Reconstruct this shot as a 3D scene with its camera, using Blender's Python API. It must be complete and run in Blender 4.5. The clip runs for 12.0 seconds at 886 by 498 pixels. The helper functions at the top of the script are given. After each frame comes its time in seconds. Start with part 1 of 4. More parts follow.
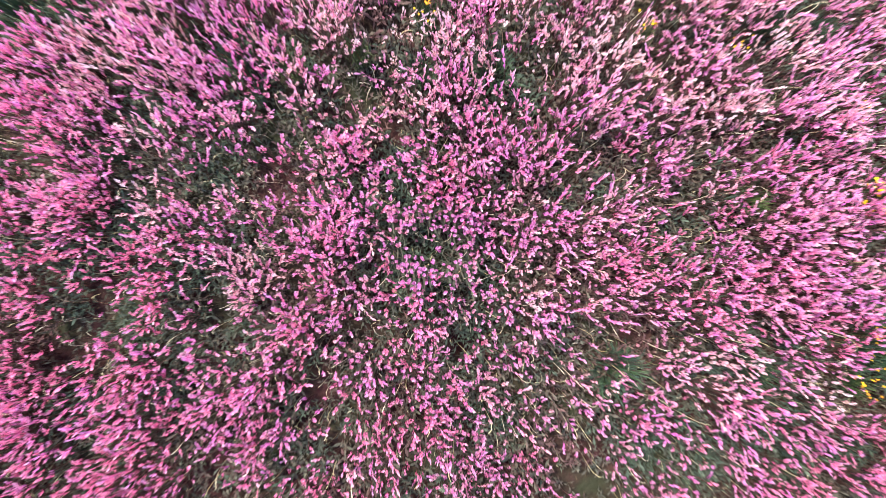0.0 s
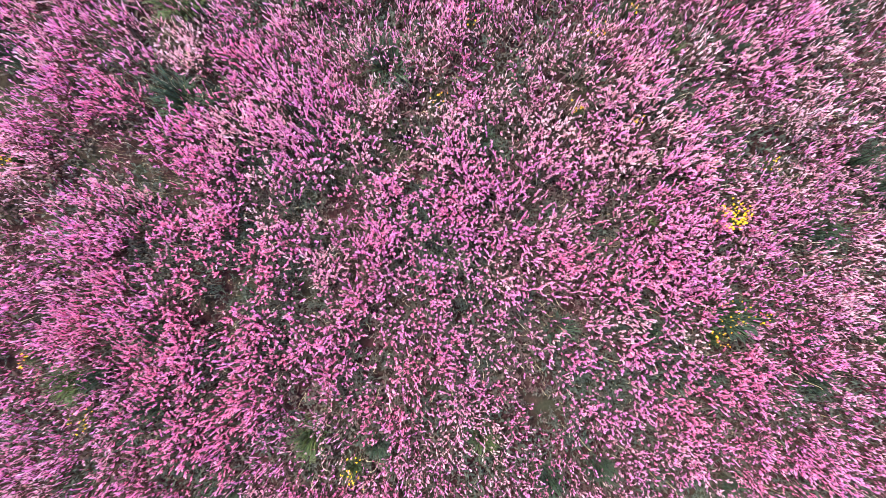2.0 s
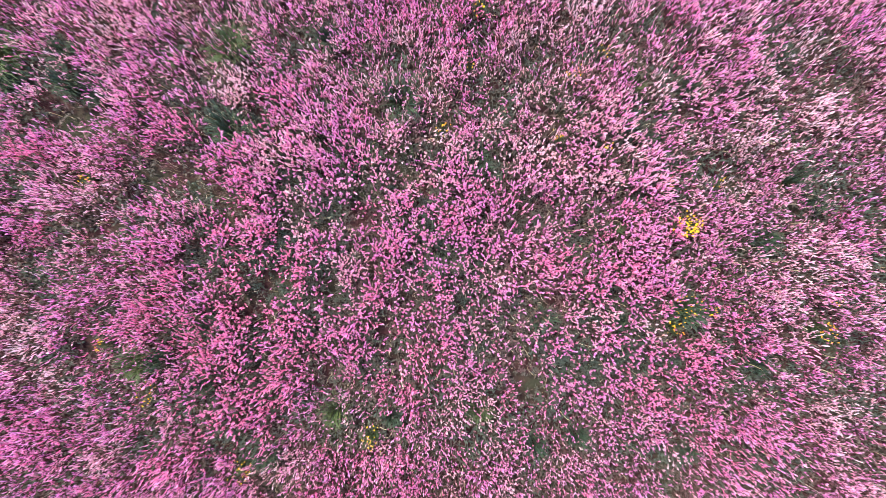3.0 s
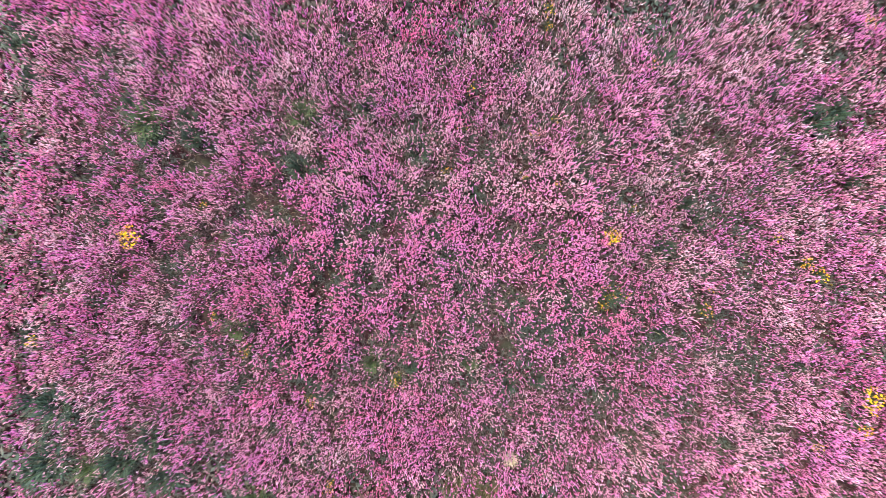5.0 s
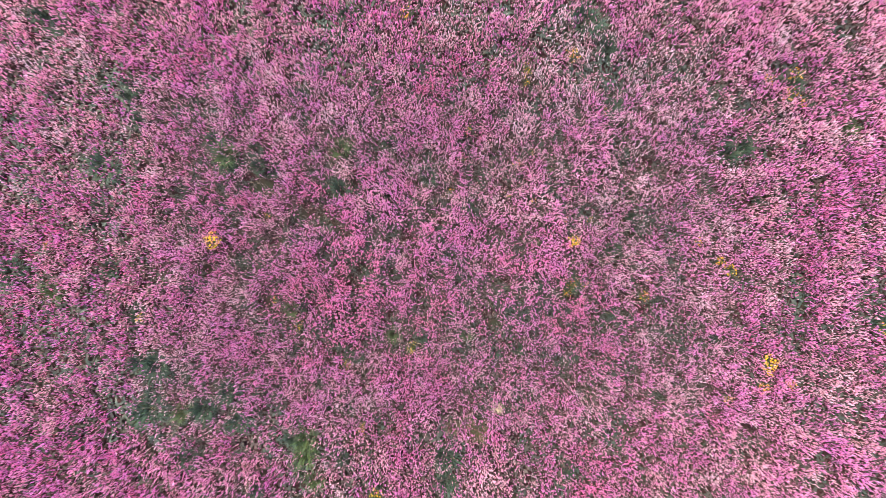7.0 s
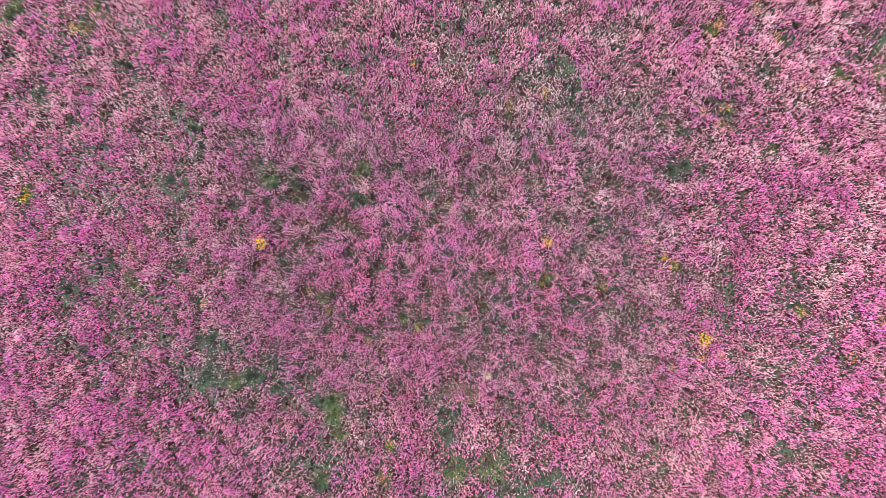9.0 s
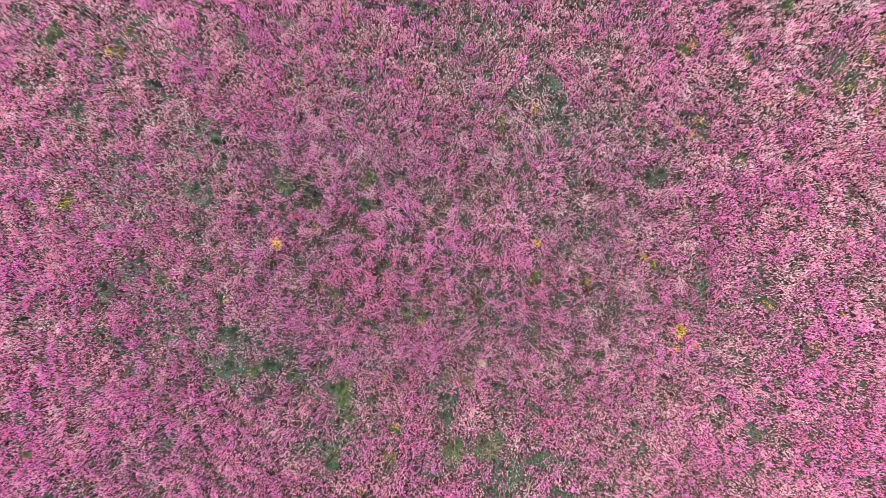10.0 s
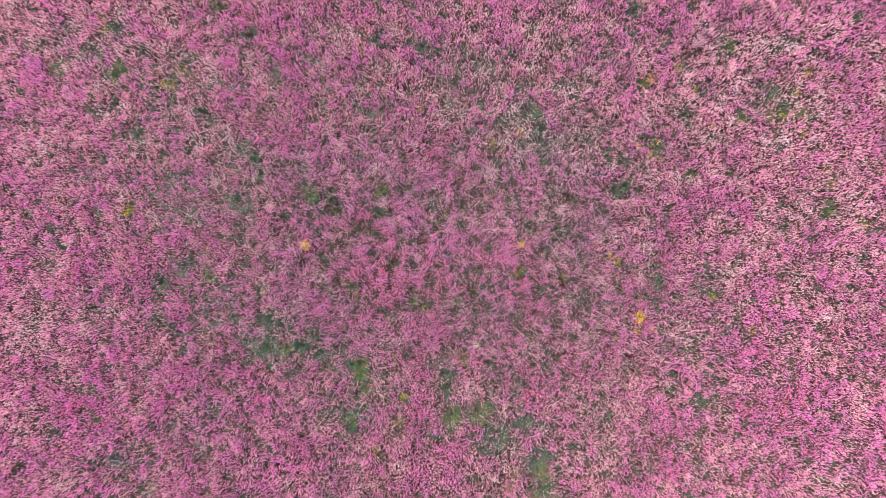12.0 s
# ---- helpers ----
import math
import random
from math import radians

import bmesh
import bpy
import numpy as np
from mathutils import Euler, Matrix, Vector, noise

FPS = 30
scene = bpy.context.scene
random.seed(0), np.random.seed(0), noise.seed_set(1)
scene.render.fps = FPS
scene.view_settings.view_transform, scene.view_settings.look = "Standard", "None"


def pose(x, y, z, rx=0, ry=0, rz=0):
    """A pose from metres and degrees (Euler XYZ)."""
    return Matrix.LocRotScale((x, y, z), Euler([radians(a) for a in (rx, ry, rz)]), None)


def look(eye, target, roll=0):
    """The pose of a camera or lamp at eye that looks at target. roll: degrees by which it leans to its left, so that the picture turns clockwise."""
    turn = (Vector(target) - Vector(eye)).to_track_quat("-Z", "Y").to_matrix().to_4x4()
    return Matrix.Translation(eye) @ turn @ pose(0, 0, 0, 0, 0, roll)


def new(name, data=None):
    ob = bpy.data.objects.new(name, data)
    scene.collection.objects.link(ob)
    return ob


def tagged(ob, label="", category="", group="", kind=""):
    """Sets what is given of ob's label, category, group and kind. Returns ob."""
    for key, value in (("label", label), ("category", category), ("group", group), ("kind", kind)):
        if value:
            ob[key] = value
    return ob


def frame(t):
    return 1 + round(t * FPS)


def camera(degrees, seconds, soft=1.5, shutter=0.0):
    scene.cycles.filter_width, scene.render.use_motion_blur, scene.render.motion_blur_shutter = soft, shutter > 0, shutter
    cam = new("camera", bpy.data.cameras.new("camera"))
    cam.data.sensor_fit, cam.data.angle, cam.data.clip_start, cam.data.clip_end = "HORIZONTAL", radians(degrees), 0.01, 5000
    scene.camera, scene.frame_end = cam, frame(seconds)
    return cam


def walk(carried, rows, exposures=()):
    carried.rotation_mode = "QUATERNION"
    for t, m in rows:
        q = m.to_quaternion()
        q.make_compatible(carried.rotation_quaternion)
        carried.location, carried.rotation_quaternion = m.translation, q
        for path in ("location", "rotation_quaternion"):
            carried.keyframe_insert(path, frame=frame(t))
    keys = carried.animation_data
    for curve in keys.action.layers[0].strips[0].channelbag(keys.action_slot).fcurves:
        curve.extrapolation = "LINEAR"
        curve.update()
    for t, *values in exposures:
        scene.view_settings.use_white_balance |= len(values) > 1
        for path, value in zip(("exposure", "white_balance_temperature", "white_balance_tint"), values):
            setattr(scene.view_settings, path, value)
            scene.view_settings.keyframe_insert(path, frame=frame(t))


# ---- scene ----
cam = camera(72.0, 12.0, soft=0.78, shutter=0.7)
PATH = [
    (0.0, pose(0.000, 0.000, 3.350, -0.211, -0.809, 0.002)),
    (0.5, pose(-0.003, -0.014, 3.811, -0.163, -0.666, -0.015)),
    (1.0, pose(-0.006, -0.018, 4.263, -0.108, -0.547, -0.026)),
    (1.5, pose(-0.016, -0.013, 4.704, -0.031, -0.438, -0.025)),
    (2.0, pose(-0.029, -0.005, 5.137, 0.064, -0.337, -0.009)),
    (2.5, pose(-0.042, 0.004, 5.601, 0.163, -0.253, 0.021)),
    (3.0, pose(-0.054, 0.012, 6.140, 0.251, -0.193, 0.066)),
    (3.5, pose(-0.064, 0.019, 6.770, 0.318, -0.160, 0.121)),
    (4.0, pose(-0.074, 0.024, 7.474, 0.356, -0.153, 0.183)),
    (4.5, pose(-0.087, 0.029, 8.216, 0.366, -0.163, 0.248)),
    (5.0, pose(-0.104, 0.034, 8.961, 0.354, -0.175, 0.309)),
    (5.5, pose(-0.122, 0.039, 9.691, 0.330, -0.173, 0.363)),
    (6.0, pose(-0.138, 0.043, 10.409, 0.310, -0.140, 0.404)),
    (6.5, pose(-0.145, 0.042, 11.128, 0.307, -0.061, 0.428)),
    (7.0, pose(-0.137, 0.034, 11.862, 0.332, 0.073, 0.432)),
    (7.5, pose(-0.108, 0.017, 12.612, 0.391, 0.264, 0.414)),
    (8.0, pose(-0.053, -0.012, 13.367, 0.486, 0.504, 0.374)),
    (8.5, pose(0.024, -0.050, 14.113, 0.607, 0.774, 0.313)),
    (9.0, pose(0.117, -0.094, 14.847, 0.738, 1.048, 0.236)),
    (9.5, pose(0.211, -0.135, 15.585, 0.859, 1.292, 0.150)),
    (10.0, pose(0.286, -0.165, 16.356, 0.942, 1.473, 0.066)),
    (10.5, pose(0.326, -0.175, 17.171, 0.964, 1.565, -0.003)),
    (11.0, pose(0.324, -0.159, 17.990, 0.912, 1.557, -0.039)),
    (11.5, pose(0.300, -0.125, 18.753, 0.791, 1.475, -0.021)),
    (12.0, pose(0.323, -0.103, 19.618, 0.640, 1.392, 0.078)),
]
# the white balance wanders a little on the way
walk(cam, PATH, ((0.0, 2.64, 7200, -9), (1.0, 2.64, 7150, -6), (1.6, 2.64, 6900, 2), (3.2, 2.64, 6950, 0), (6.5, 2.57, 7000, 1), (12.0, 2.56, 7350, -6)))

# ---------------------------------------------------------------- light
SUN_ELEVATION, SUN_AZIMUTH = radians(58), radians(314)      # azimuth clockwise from +y
world = bpy.data.worlds.new("sky")
scene.world = world
world.use_nodes = True
wn = world.node_tree
sky = wn.nodes.new("ShaderNodeTexSky")
sky.sky_type, sky.sun_disc = "NISHITA", False
sky.sun_elevation, sky.sun_rotation = SUN_ELEVATION, SUN_AZIMUTH
wn.links.new(sky.outputs["Color"], wn.nodes["Background"].inputs["Color"])
wn.nodes["Background"].inputs["Strength"].default_value = 0.15
sun = new("sun", bpy.data.lights.new("sun", "SUN"))
sun.data.energy, sun.data.angle, sun.data.color = 2.3, radians(7), (1.0, 0.95, 0.88)
toward = Vector((math.sin(SUN_AZIMUTH) * math.cos(SUN_ELEVATION), math.cos(SUN_AZIMUTH) * math.cos(SUN_ELEVATION), math.sin(SUN_ELEVATION)))
sun.matrix_world = look(toward * 60, (0, 0, 0))

# ---------------------------------------------------------------- materials


def blank(name):
    m = bpy.data.materials.new(name)
    m.use_nodes = True
    return m, m.node_tree.nodes, m.node_tree.links, m.node_tree.nodes["Principled BSDF"], m.node_tree.nodes["Material Output"]


def ramp(nodes, stops):
    r = nodes.new("ShaderNodeValToRGB")
    while len(r.color_ramp.elements) < len(stops):
        r.color_ramp.elements.new(0.5)
    for e, (at, c) in zip(r.color_ramp.elements, stops):
        e.position, e.color = at, (*c, 1)
    return r


def grain(nodes, links, size, detail=3.0):
    """Noise of that size in metres, over the object's own coordinates."""
    c, n = nodes.new("ShaderNodeTexCoord"), nodes.new("ShaderNodeTexNoise")
    n.inputs["Scale"].default_value, n.inputs["Detail"].default_value = 1 / size, detail
    links.new(c.outputs["Object"], n.inputs["Vector"])
    return n.outputs["Fac"]


def attribute(nodes, name):
    a = nodes.new("ShaderNodeAttribute")
    a.attribute_name = name
    return a.outputs["Fac"]


def blend(nodes, links, fac, a, b, mode="MIX"):
    m = nodes.new("ShaderNodeMix")
    m.data_type, m.blend_type = "RGBA", mode
    for socket, value in ((m.inputs[0], fac), (m.inputs[6], a), (m.inputs[7], b)):
        if isinstance(value, (int, float)):
            socket.default_value = value
        elif isinstance(value, tuple):
            socket.default_value = (*value, 1)
        else:
            links.new(value, socket)
    return m.outputs[2]


def leafy(name, colour, rough, through_light, nodes, links, bsdf, out):
    """Thin living tissue: some of the light comes through."""
    links.new(colour, bsdf.inputs["Base Color"])
    bsdf.inputs["Roughness"].default_value = rough
    bsdf.inputs["Specular IOR Level"].default_value = 0.25
    t, mix = nodes.new("ShaderNodeBsdfTranslucent"), nodes.new("ShaderNodeMixShader")
    deep = nodes.new("ShaderNodeGamma")          # light that has passed through is deeper in colour
    deep.inputs["Gamma"].default_value = 1.35
    links.new(colour, deep.inputs["Color"])
    links.new(deep.outputs[0], t.inputs["Color"])
    mix.inputs[0].default_value = through_light
    links.new(bsdf.outputs[0], mix.inputs[1])
    links.new(t.outputs[0], mix.inputs[2])
    links.new(mix.outputs[0], out.inputs["Surface"])


def petal_material():
    m, n, l, b, o = blank("pink_bracts")
    hue = ramp(n, [(0.0, (0.78, 0.15, 0.36)), (0.09, (0.68, 0.14, 0.49)), (0.32, (0.74, 0.19, 0.47)), (0.55, (0.77, 0.252, 0.44)), (0.78, (0.79, 0.345, 0.44)), (0.94, (0.80, 0.41, 0.47)), (1.0, (0.82, 0.51, 0.58))])
    l.new(attribute(n, "tone"), hue.inputs[0])
    high = attribute(n, "high")
    paler = ramp(n, [(0.0, (0, 0, 0)), (0.5, (0.03, 0.03, 0.03)), (0.78, (0.22, 0.22, 0.22)), (1.0, (0.56, 0.56, 0.56))])
    l.new(high, paler.inputs[0])
    c = blend(n, l, paler.outputs[0], hue.outputs[0], (0.82, 0.66, 0.82))
    stem = ramp(n, [(0.06, (1, 1, 1)), (0.2, (0, 0, 0))])
    l.new(high, stem.inputs[0])
    c = blend(n, l, stem.outputs[0], c, (0.11, 0.045, 0.045))
    speck = ramp(n, [(0.3, (0.72, 0.72, 0.72)), (0.7, (1, 1, 1))])
    l.new(grain(n, l, 0.012, 2), speck.inputs[0])
    c = blend(n, l, 1.0, c, speck.outputs[0], "MULTIPLY")
    leafy("pink_bracts", c, 0.65, 0.45, n, l, b, o)
    return m


def green_material(name, stops, size=0.05):
    m, n, l, b, o = blank(name)
    hue = ramp(n, stops)
    l.new(attribute(n, "tone"), hue.inputs[0])
    speck = ramp(n, [(0.3, (0.6, 0.6, 0.6)), (0.7, (1.15, 1.15, 1.1))])
    l.new(grain(n, l, size, 3), speck.inputs[0])
    c = blend(n, l, 1.0, hue.outputs[0], speck.outputs[0], "MULTIPLY")
    leafy(name, c, 0.55, 0.25, n, l, b, o)
    return m


def random_material(name, stops, rough=0.6, through_light=0.25):
    m, n, l, b, o = blank(name)
    hue, info = ramp(n, stops), n.new("ShaderNodeObjectInfo")
    l.new(info.outputs["Random"], hue.inputs[0])
    speck = ramp(n, [(0.3, (0.8, 0.8, 0.8)), (0.7, (1, 1, 1))])
    l.new(grain(n, l, 0.006, 2), speck.inputs[0])
    c = blend(n, l, 1.0, hue.outputs[0], speck.outputs[0], "MULTIPLY")
    leafy(name, c, rough, through_light, n, l, b, o)
    return m


def soil_material():
    m, n, l, b, o = blank("meadow_soil")
    # reddish-brown soil, its colour darkened to stand for shade between the plants
    shaded_earth = ramp(n, [(0.25, (0.010, 0.004, 0.005)), (0.5, (0.023, 0.008, 0.010)), (0.75, (0.044, 0.018, 0.020))])
    l.new(grain(n, l, 0.09, 8), shaded_earth.inputs[0])
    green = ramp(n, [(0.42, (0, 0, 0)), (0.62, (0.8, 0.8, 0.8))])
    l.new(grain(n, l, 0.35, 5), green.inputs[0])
    c = blend(n, l, green.outputs[0], shaded_earth.outputs[0], (0.018, 0.021, 0.013))
    litter = ramp(n, [(0.64, (0, 0, 0)), (0.72, (0.5, 0.5, 0.5))])
    l.new(grain(n, l, 0.018, 4), litter.inputs[0])
    c = blend(n, l, litter.outputs[0], c, (0.08, 0.055, 0.04))
    l.new(c, b.inputs["Base Color"])
    b.inputs["Roughness"].default_value = 0.95
    b.inputs["Specular IOR Level"].default_value = 0.1
    bump = n.new("ShaderNodeBump")
    bump.inputs["Strength"].default_value, bump.inputs["Distance"].default_value = 0.8, 0.02
    l.new(grain(n, l, 0.03, 8), bump.inputs["Height"])
    l.new(bump.outputs[0], b.inputs["Normal"])
    return m


PETAL = petal_material()
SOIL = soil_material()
FOLIAGE = green_material("meadow_foliage", [(0.0, (0.052, 0.068, 0.056)), (0.25, (0.072, 0.068, 0.060)), (0.5, (0.090, 0.066, 0.060)), (0.75, (0.098, 0.046, 0.054)), (1.0, (0.17, 0.085, 0.095))])
GRASS = green_material("grass_blades", [(0.0, (0.040, 0.064, 0.052)), (0.5, (0.066, 0.098, 0.042)), (1.0, (0.12, 0.135, 0.045))])
STRAW = green_material("dry_stalks", [(0.0, (0.32, 0.24, 0.14)), (0.5, (0.52, 0.42, 0.29)), (1.0, (0.72, 0.58, 0.52))], 0.02)
OLIVE = green_material("withered_grass", [(0.0, (0.10, 0.085, 0.045)), (0.5, (0.17, 0.14, 0.075)), (1.0, (0.26, 0.20, 0.12))], 0.03)
YELLOW = random_material("yellow_petals", [(0.0, (0.56, 0.27, 0.01)), (0.4, (0.64, 0.36, 0.012)), (1.0, (0.74, 0.48, 0.02))])
ORANGE = random_material("ochre_petals", [(0.0, (0.62, 0.22, 0.02)), (0.5, (0.70, 0.32, 0.02)), (1.0, (0.78, 0.45, 0.03))])

# ---------------------------------------------------------------- the plan of the meadow
rng = np.random.default_rng(7)
TABLE = rng.random(4096)


def smooth_noise(x, y, size, seed=0):
    """Value noise of that grain in metres, 0 to 1."""
    u, v = np.asarray(x) / size + seed * 17.3 + 500, np.asarray(y) / size + seed * 9.1 + 500
    i, j = np.floor(u).astype(int), np.floor(v).astype(int)
    a, b = u - i, v - j
    a, b = a * a * (3 - 2 * a), b * b * (3 - 2 * b)

    def corner(p, q):
        return TABLE[(p * 7919 + q * 10473 + (p * q) % 61 * 131 + seed * 977) % 4096]
    return (corner(i, j) * (1 - a) + corner(i + 1, j) * a) * (1 - b) + (corner(i, j + 1) * (1 - a) + corner(i + 1, j + 1) * a) * b


# grass tufts, dark gaps, yellow clumps, thin faded zones and vivid zones: x, y and radius in metres
TUFTS_NEAR = [
    (0.94, -0.65, 0.13), (-0.73, 0.91, 0.07), (0.30, 0.91, 0.13), (-1.00, 0.96, 0.09), (-1.79, 1.20, 0.10), (-2.11, 1.21, 0.18), (-2.31, -0.73, 0.10), (2.32, -0.55, 0.16),
    (-2.36, -1.29, 0.09), (-0.44, 1.49, 0.18), (-1.07, -1.54, 0.15), (0.32, -1.54, 0.10), (1.83, 1.62, 0.09), (2.34, 1.62, 0.09), (3.00, -0.73, 0.10), (-3.01, -1.08, 0.15),
    (3.05, -1.09, 0.11), (3.10, 0.15, 0.13), (1.28, -1.79, 0.11), (0.87, -1.87, 0.11), (-2.66, 1.89, 0.09), (3.41, 0.74, 0.11), (2.34, -1.95, 0.13), (3.31, 1.95, 0.11),
    (-1.75, -1.97, 0.13), (-2.11, 1.99, 0.18), (3.61, 0.48, 0.10), (-3.69, 1.64, 0.15), (-1.15, 2.10, 0.13), (-3.74, 1.94, 0.13),
]
TUFTS_MIDDLE = [
    (-4.29, 1.65, 0.17), (-4.34, 1.87, 0.20), (-1.73, 2.53, 0.11), (-4.53, 2.12, 0.17), (4.67, 2.45, 0.12), (-4.26, -2.68, 0.24), (5.04, -1.58, 0.09), (3.02, 2.84, 0.20),
    (1.94, 2.87, 0.09), (5.23, 2.18, 0.12), (5.29, 1.93, 0.22), (-2.88, 3.04, 0.16), (-5.12, -3.07, 0.20), (-5.64, -2.21, 0.31), (-4.02, -3.23, 0.24), (-5.75, -3.05, 0.33),
    (0.59, 3.26, 0.11), (5.87, 1.07, 0.08), (-5.91, -2.14, 0.20), (-5.96, -3.21, 0.20), (-5.97, 2.52, 0.16), (-6.09, 3.19, 0.20), (-6.19, 2.98, 0.14), (-2.73, -3.57, 0.24),
    (-3.01, -3.58, 0.16), (-6.53, -0.32, 0.16), (6.56, 3.34, 0.20), (-6.68, 0.84, 0.13), (-6.68, 1.63, 0.33), (6.79, 2.95, 0.11),
]
TUFTS_FAR = [
    (-2.75, -3.85, 0.25), (-0.06, -3.88, 0.24), (-2.06, -3.90, 0.16), (-4.95, -3.93, 0.20), (3.00, 3.98, 0.20), (-7.19, -3.50, 0.16), (2.27, -4.09, 0.16), (-7.61, -0.78, 0.20),
    (7.65, 2.47, 0.18), (-7.50, 4.30, 0.25), (-2.56, -4.35, 0.20), (-0.04, -4.37, 0.22), (2.55, 4.48, 0.33), (-3.67, -4.53, 0.13), (-7.94, 4.54, 0.19), (-2.02, 4.56, 0.18),
    (-1.33, -4.62, 0.20), (-8.43, -0.42, 0.29), (-8.76, 4.81, 0.19), (-8.81, -2.42, 0.16), (1.01, -5.06, 0.40), (-9.16, -0.97, 0.29), (0.14, -5.17, 0.32), (9.25, 4.16, 0.21),
    (2.48, -5.25, 0.29), (-2.99, -5.37, 0.19), (2.20, -5.38, 0.24), (-1.48, -5.46, 0.14), (0.23, 5.47, 0.16), (-3.10, -5.56, 0.16),
]
TUFTS_EDGE = [
    (-9.93, 3.78, 0.22), (10.14, 5.06, 0.29), (-10.19, 1.40, 0.16), (1.58, -5.79, 0.39), (-8.47, 5.98, 0.29), (-10.69, 5.72, 0.33), (-11.26, -5.35, 0.20), (0.49, 6.38, 0.24),
    (-0.50, 6.38, 0.16), (-11.53, 6.46, 0.33), (2.83, -6.49, 0.32), (8.91, 6.50, 0.20), (-10.60, -6.62, 0.29), (11.88, 1.39, 0.28), (-2.23, 6.85, 0.24), (-6.35, 6.97, 0.22),
    (-12.41, 0.12, 0.16), (-12.56, 6.00, 0.26), (-12.64, -5.82, 0.20), (-10.70, 7.28, 0.33), (12.79, 7.37, 0.21), (3.01, -7.38, 0.36), (-9.67, -7.52, 0.29), (5.89, 7.69, 0.22),
    (7.67, 7.77, 0.18), (-7.37, 7.99, 0.22),
]
GAPS_NEAR = [
    (0.75, -0.19, 0.07), (-0.88, 0.49, 0.10), (1.08, 0.51, 0.05), (-0.23, 0.64, 0.09), (-0.65, -0.75, 0.15), (0.48, -0.75, 0.07), (-0.47, 0.82, 0.12), (-0.74, 0.88, 0.09),
    (-1.65, -0.18, 0.09), (-0.56, -0.99, 0.07), (-1.90, -0.52, 0.22), (-0.23, -1.08, 0.05), (-1.80, -1.08, 0.12), (0.99, 1.09, 0.07), (0.66, -1.17, 0.07), (-2.14, -0.19, 0.12),
    (-2.22, 1.15, 0.20), (-2.23, 0.53, 0.20), (-1.85, 1.31, 0.18), (1.00, 1.37, 0.10), (-2.49, 0.77, 0.16), (0.42, 1.42, 0.10), (-2.81, 0.78, 0.23), (-3.09, -0.13, 0.11),
    (3.20, -0.78, 0.08), (-3.41, 0.30, 0.12), (-3.44, 1.30, 0.16), (3.61, -0.83, 0.12), (-3.67, 0.73, 0.11), (-3.72, 1.33, 0.25),
]
GAPS_FAR = [
    (-4.22, 1.67, 0.18), (-4.67, -0.32, 0.11), (-5.91, 1.64, 0.14), (-5.99, -1.51, 0.11), (-6.09, 3.05, 0.16), (-6.17, 0.30, 0.13), (-7.18, -4.28, 0.16), (-8.16, -0.06, 0.16),
    (-13.75, -7.01, 0.22),
]
CLUMPS_NEAR = [
    (1.55, 1.02, 0.03), (1.10, 1.12, 0.05), (-0.03, 1.19, 0.07), (2.16, 0.66, 0.05), (2.21, -0.73, 0.08), (2.31, -0.51, 0.11), (2.34, 0.26, 0.09), (2.54, -0.53, 0.07),
    (2.65, 0.68, 0.05), (-2.88, -1.36, 0.08), (1.25, 1.75, 0.07), (-0.74, -1.79, 0.11), (0.19, 1.82, 0.06), (-3.34, -0.88, 0.05), (1.51, 1.97, 0.06), (3.68, -0.76, 0.09),
    (-1.98, -2.09, 0.09), (0.32, 2.39, 0.07), (-4.52, 0.23, 0.14), (4.72, 0.28, 0.06), (5.15, -0.08, 0.09), (5.27, -2.72, 0.08), (5.35, -0.27, 0.13), (1.42, 3.31, 0.07),
    (-5.91, -1.26, 0.08), (5.95, -2.48, 0.09), (6.02, 3.37, 0.08), (6.03, -2.05, 0.16), (1.44, 3.55, 0.08), (6.55, 3.46, 0.13),
]
CLUMPS_FAR = [
    (6.74, 2.92, 0.08), (2.30, 3.83, 0.13), (-7.73, 0.11, 0.07), (-1.39, -4.56, 0.12), (8.30, -1.38, 0.16), (8.34, 3.96, 0.09), (7.80, 5.13, 0.15), (9.18, 4.13, 0.11),
    (9.49, -2.42, 0.12), (-9.18, 5.42, 0.14), (6.42, 5.53, 0.11), (-10.36, 1.28, 0.12), (7.31, 5.88, 0.14), (-8.56, 5.89, 0.18), (10.93, 5.05, 0.14), (11.10, 3.71, 0.14),
    (11.29, 5.68, 0.16), (-2.78, 6.49, 0.15), (12.06, 2.19, 0.14), (13.01, 0.95, 0.20), (-9.49, -7.51, 0.15), (-11.17, 7.65, 0.15),
]
THIN = [
    (4.80, 2.11, 0.90), (3.73, 2.83, 0.72), (-5.11, -3.14, 0.91), (5.87, -0.40, 0.81), (-3.47, -3.49, 0.72), (-7.13, -2.78, 0.91), (2.66, 4.10, 0.90), (-1.66, -4.20, 0.72),
    (-8.05, -2.06, 1.09), (8.35, -1.46, 0.89), (-8.43, -0.61, 0.91), (0.14, -4.90, 0.90), (8.87, -2.53, 0.71), (1.58, -5.61, 0.90), (10.31, 4.79, 1.07), (-9.95, 5.80, 1.10),
    (0.49, 5.92, 0.90), (-8.47, 5.98, 0.73), (-11.25, 6.36, 0.92), (-10.23, -6.80, 0.91), (12.23, 1.21, 0.71), (2.83, -7.03, 1.07), (13.10, 0.86, 0.71), (-1.69, 7.58, 0.91),
    (-13.50, 6.75, 0.92),
]
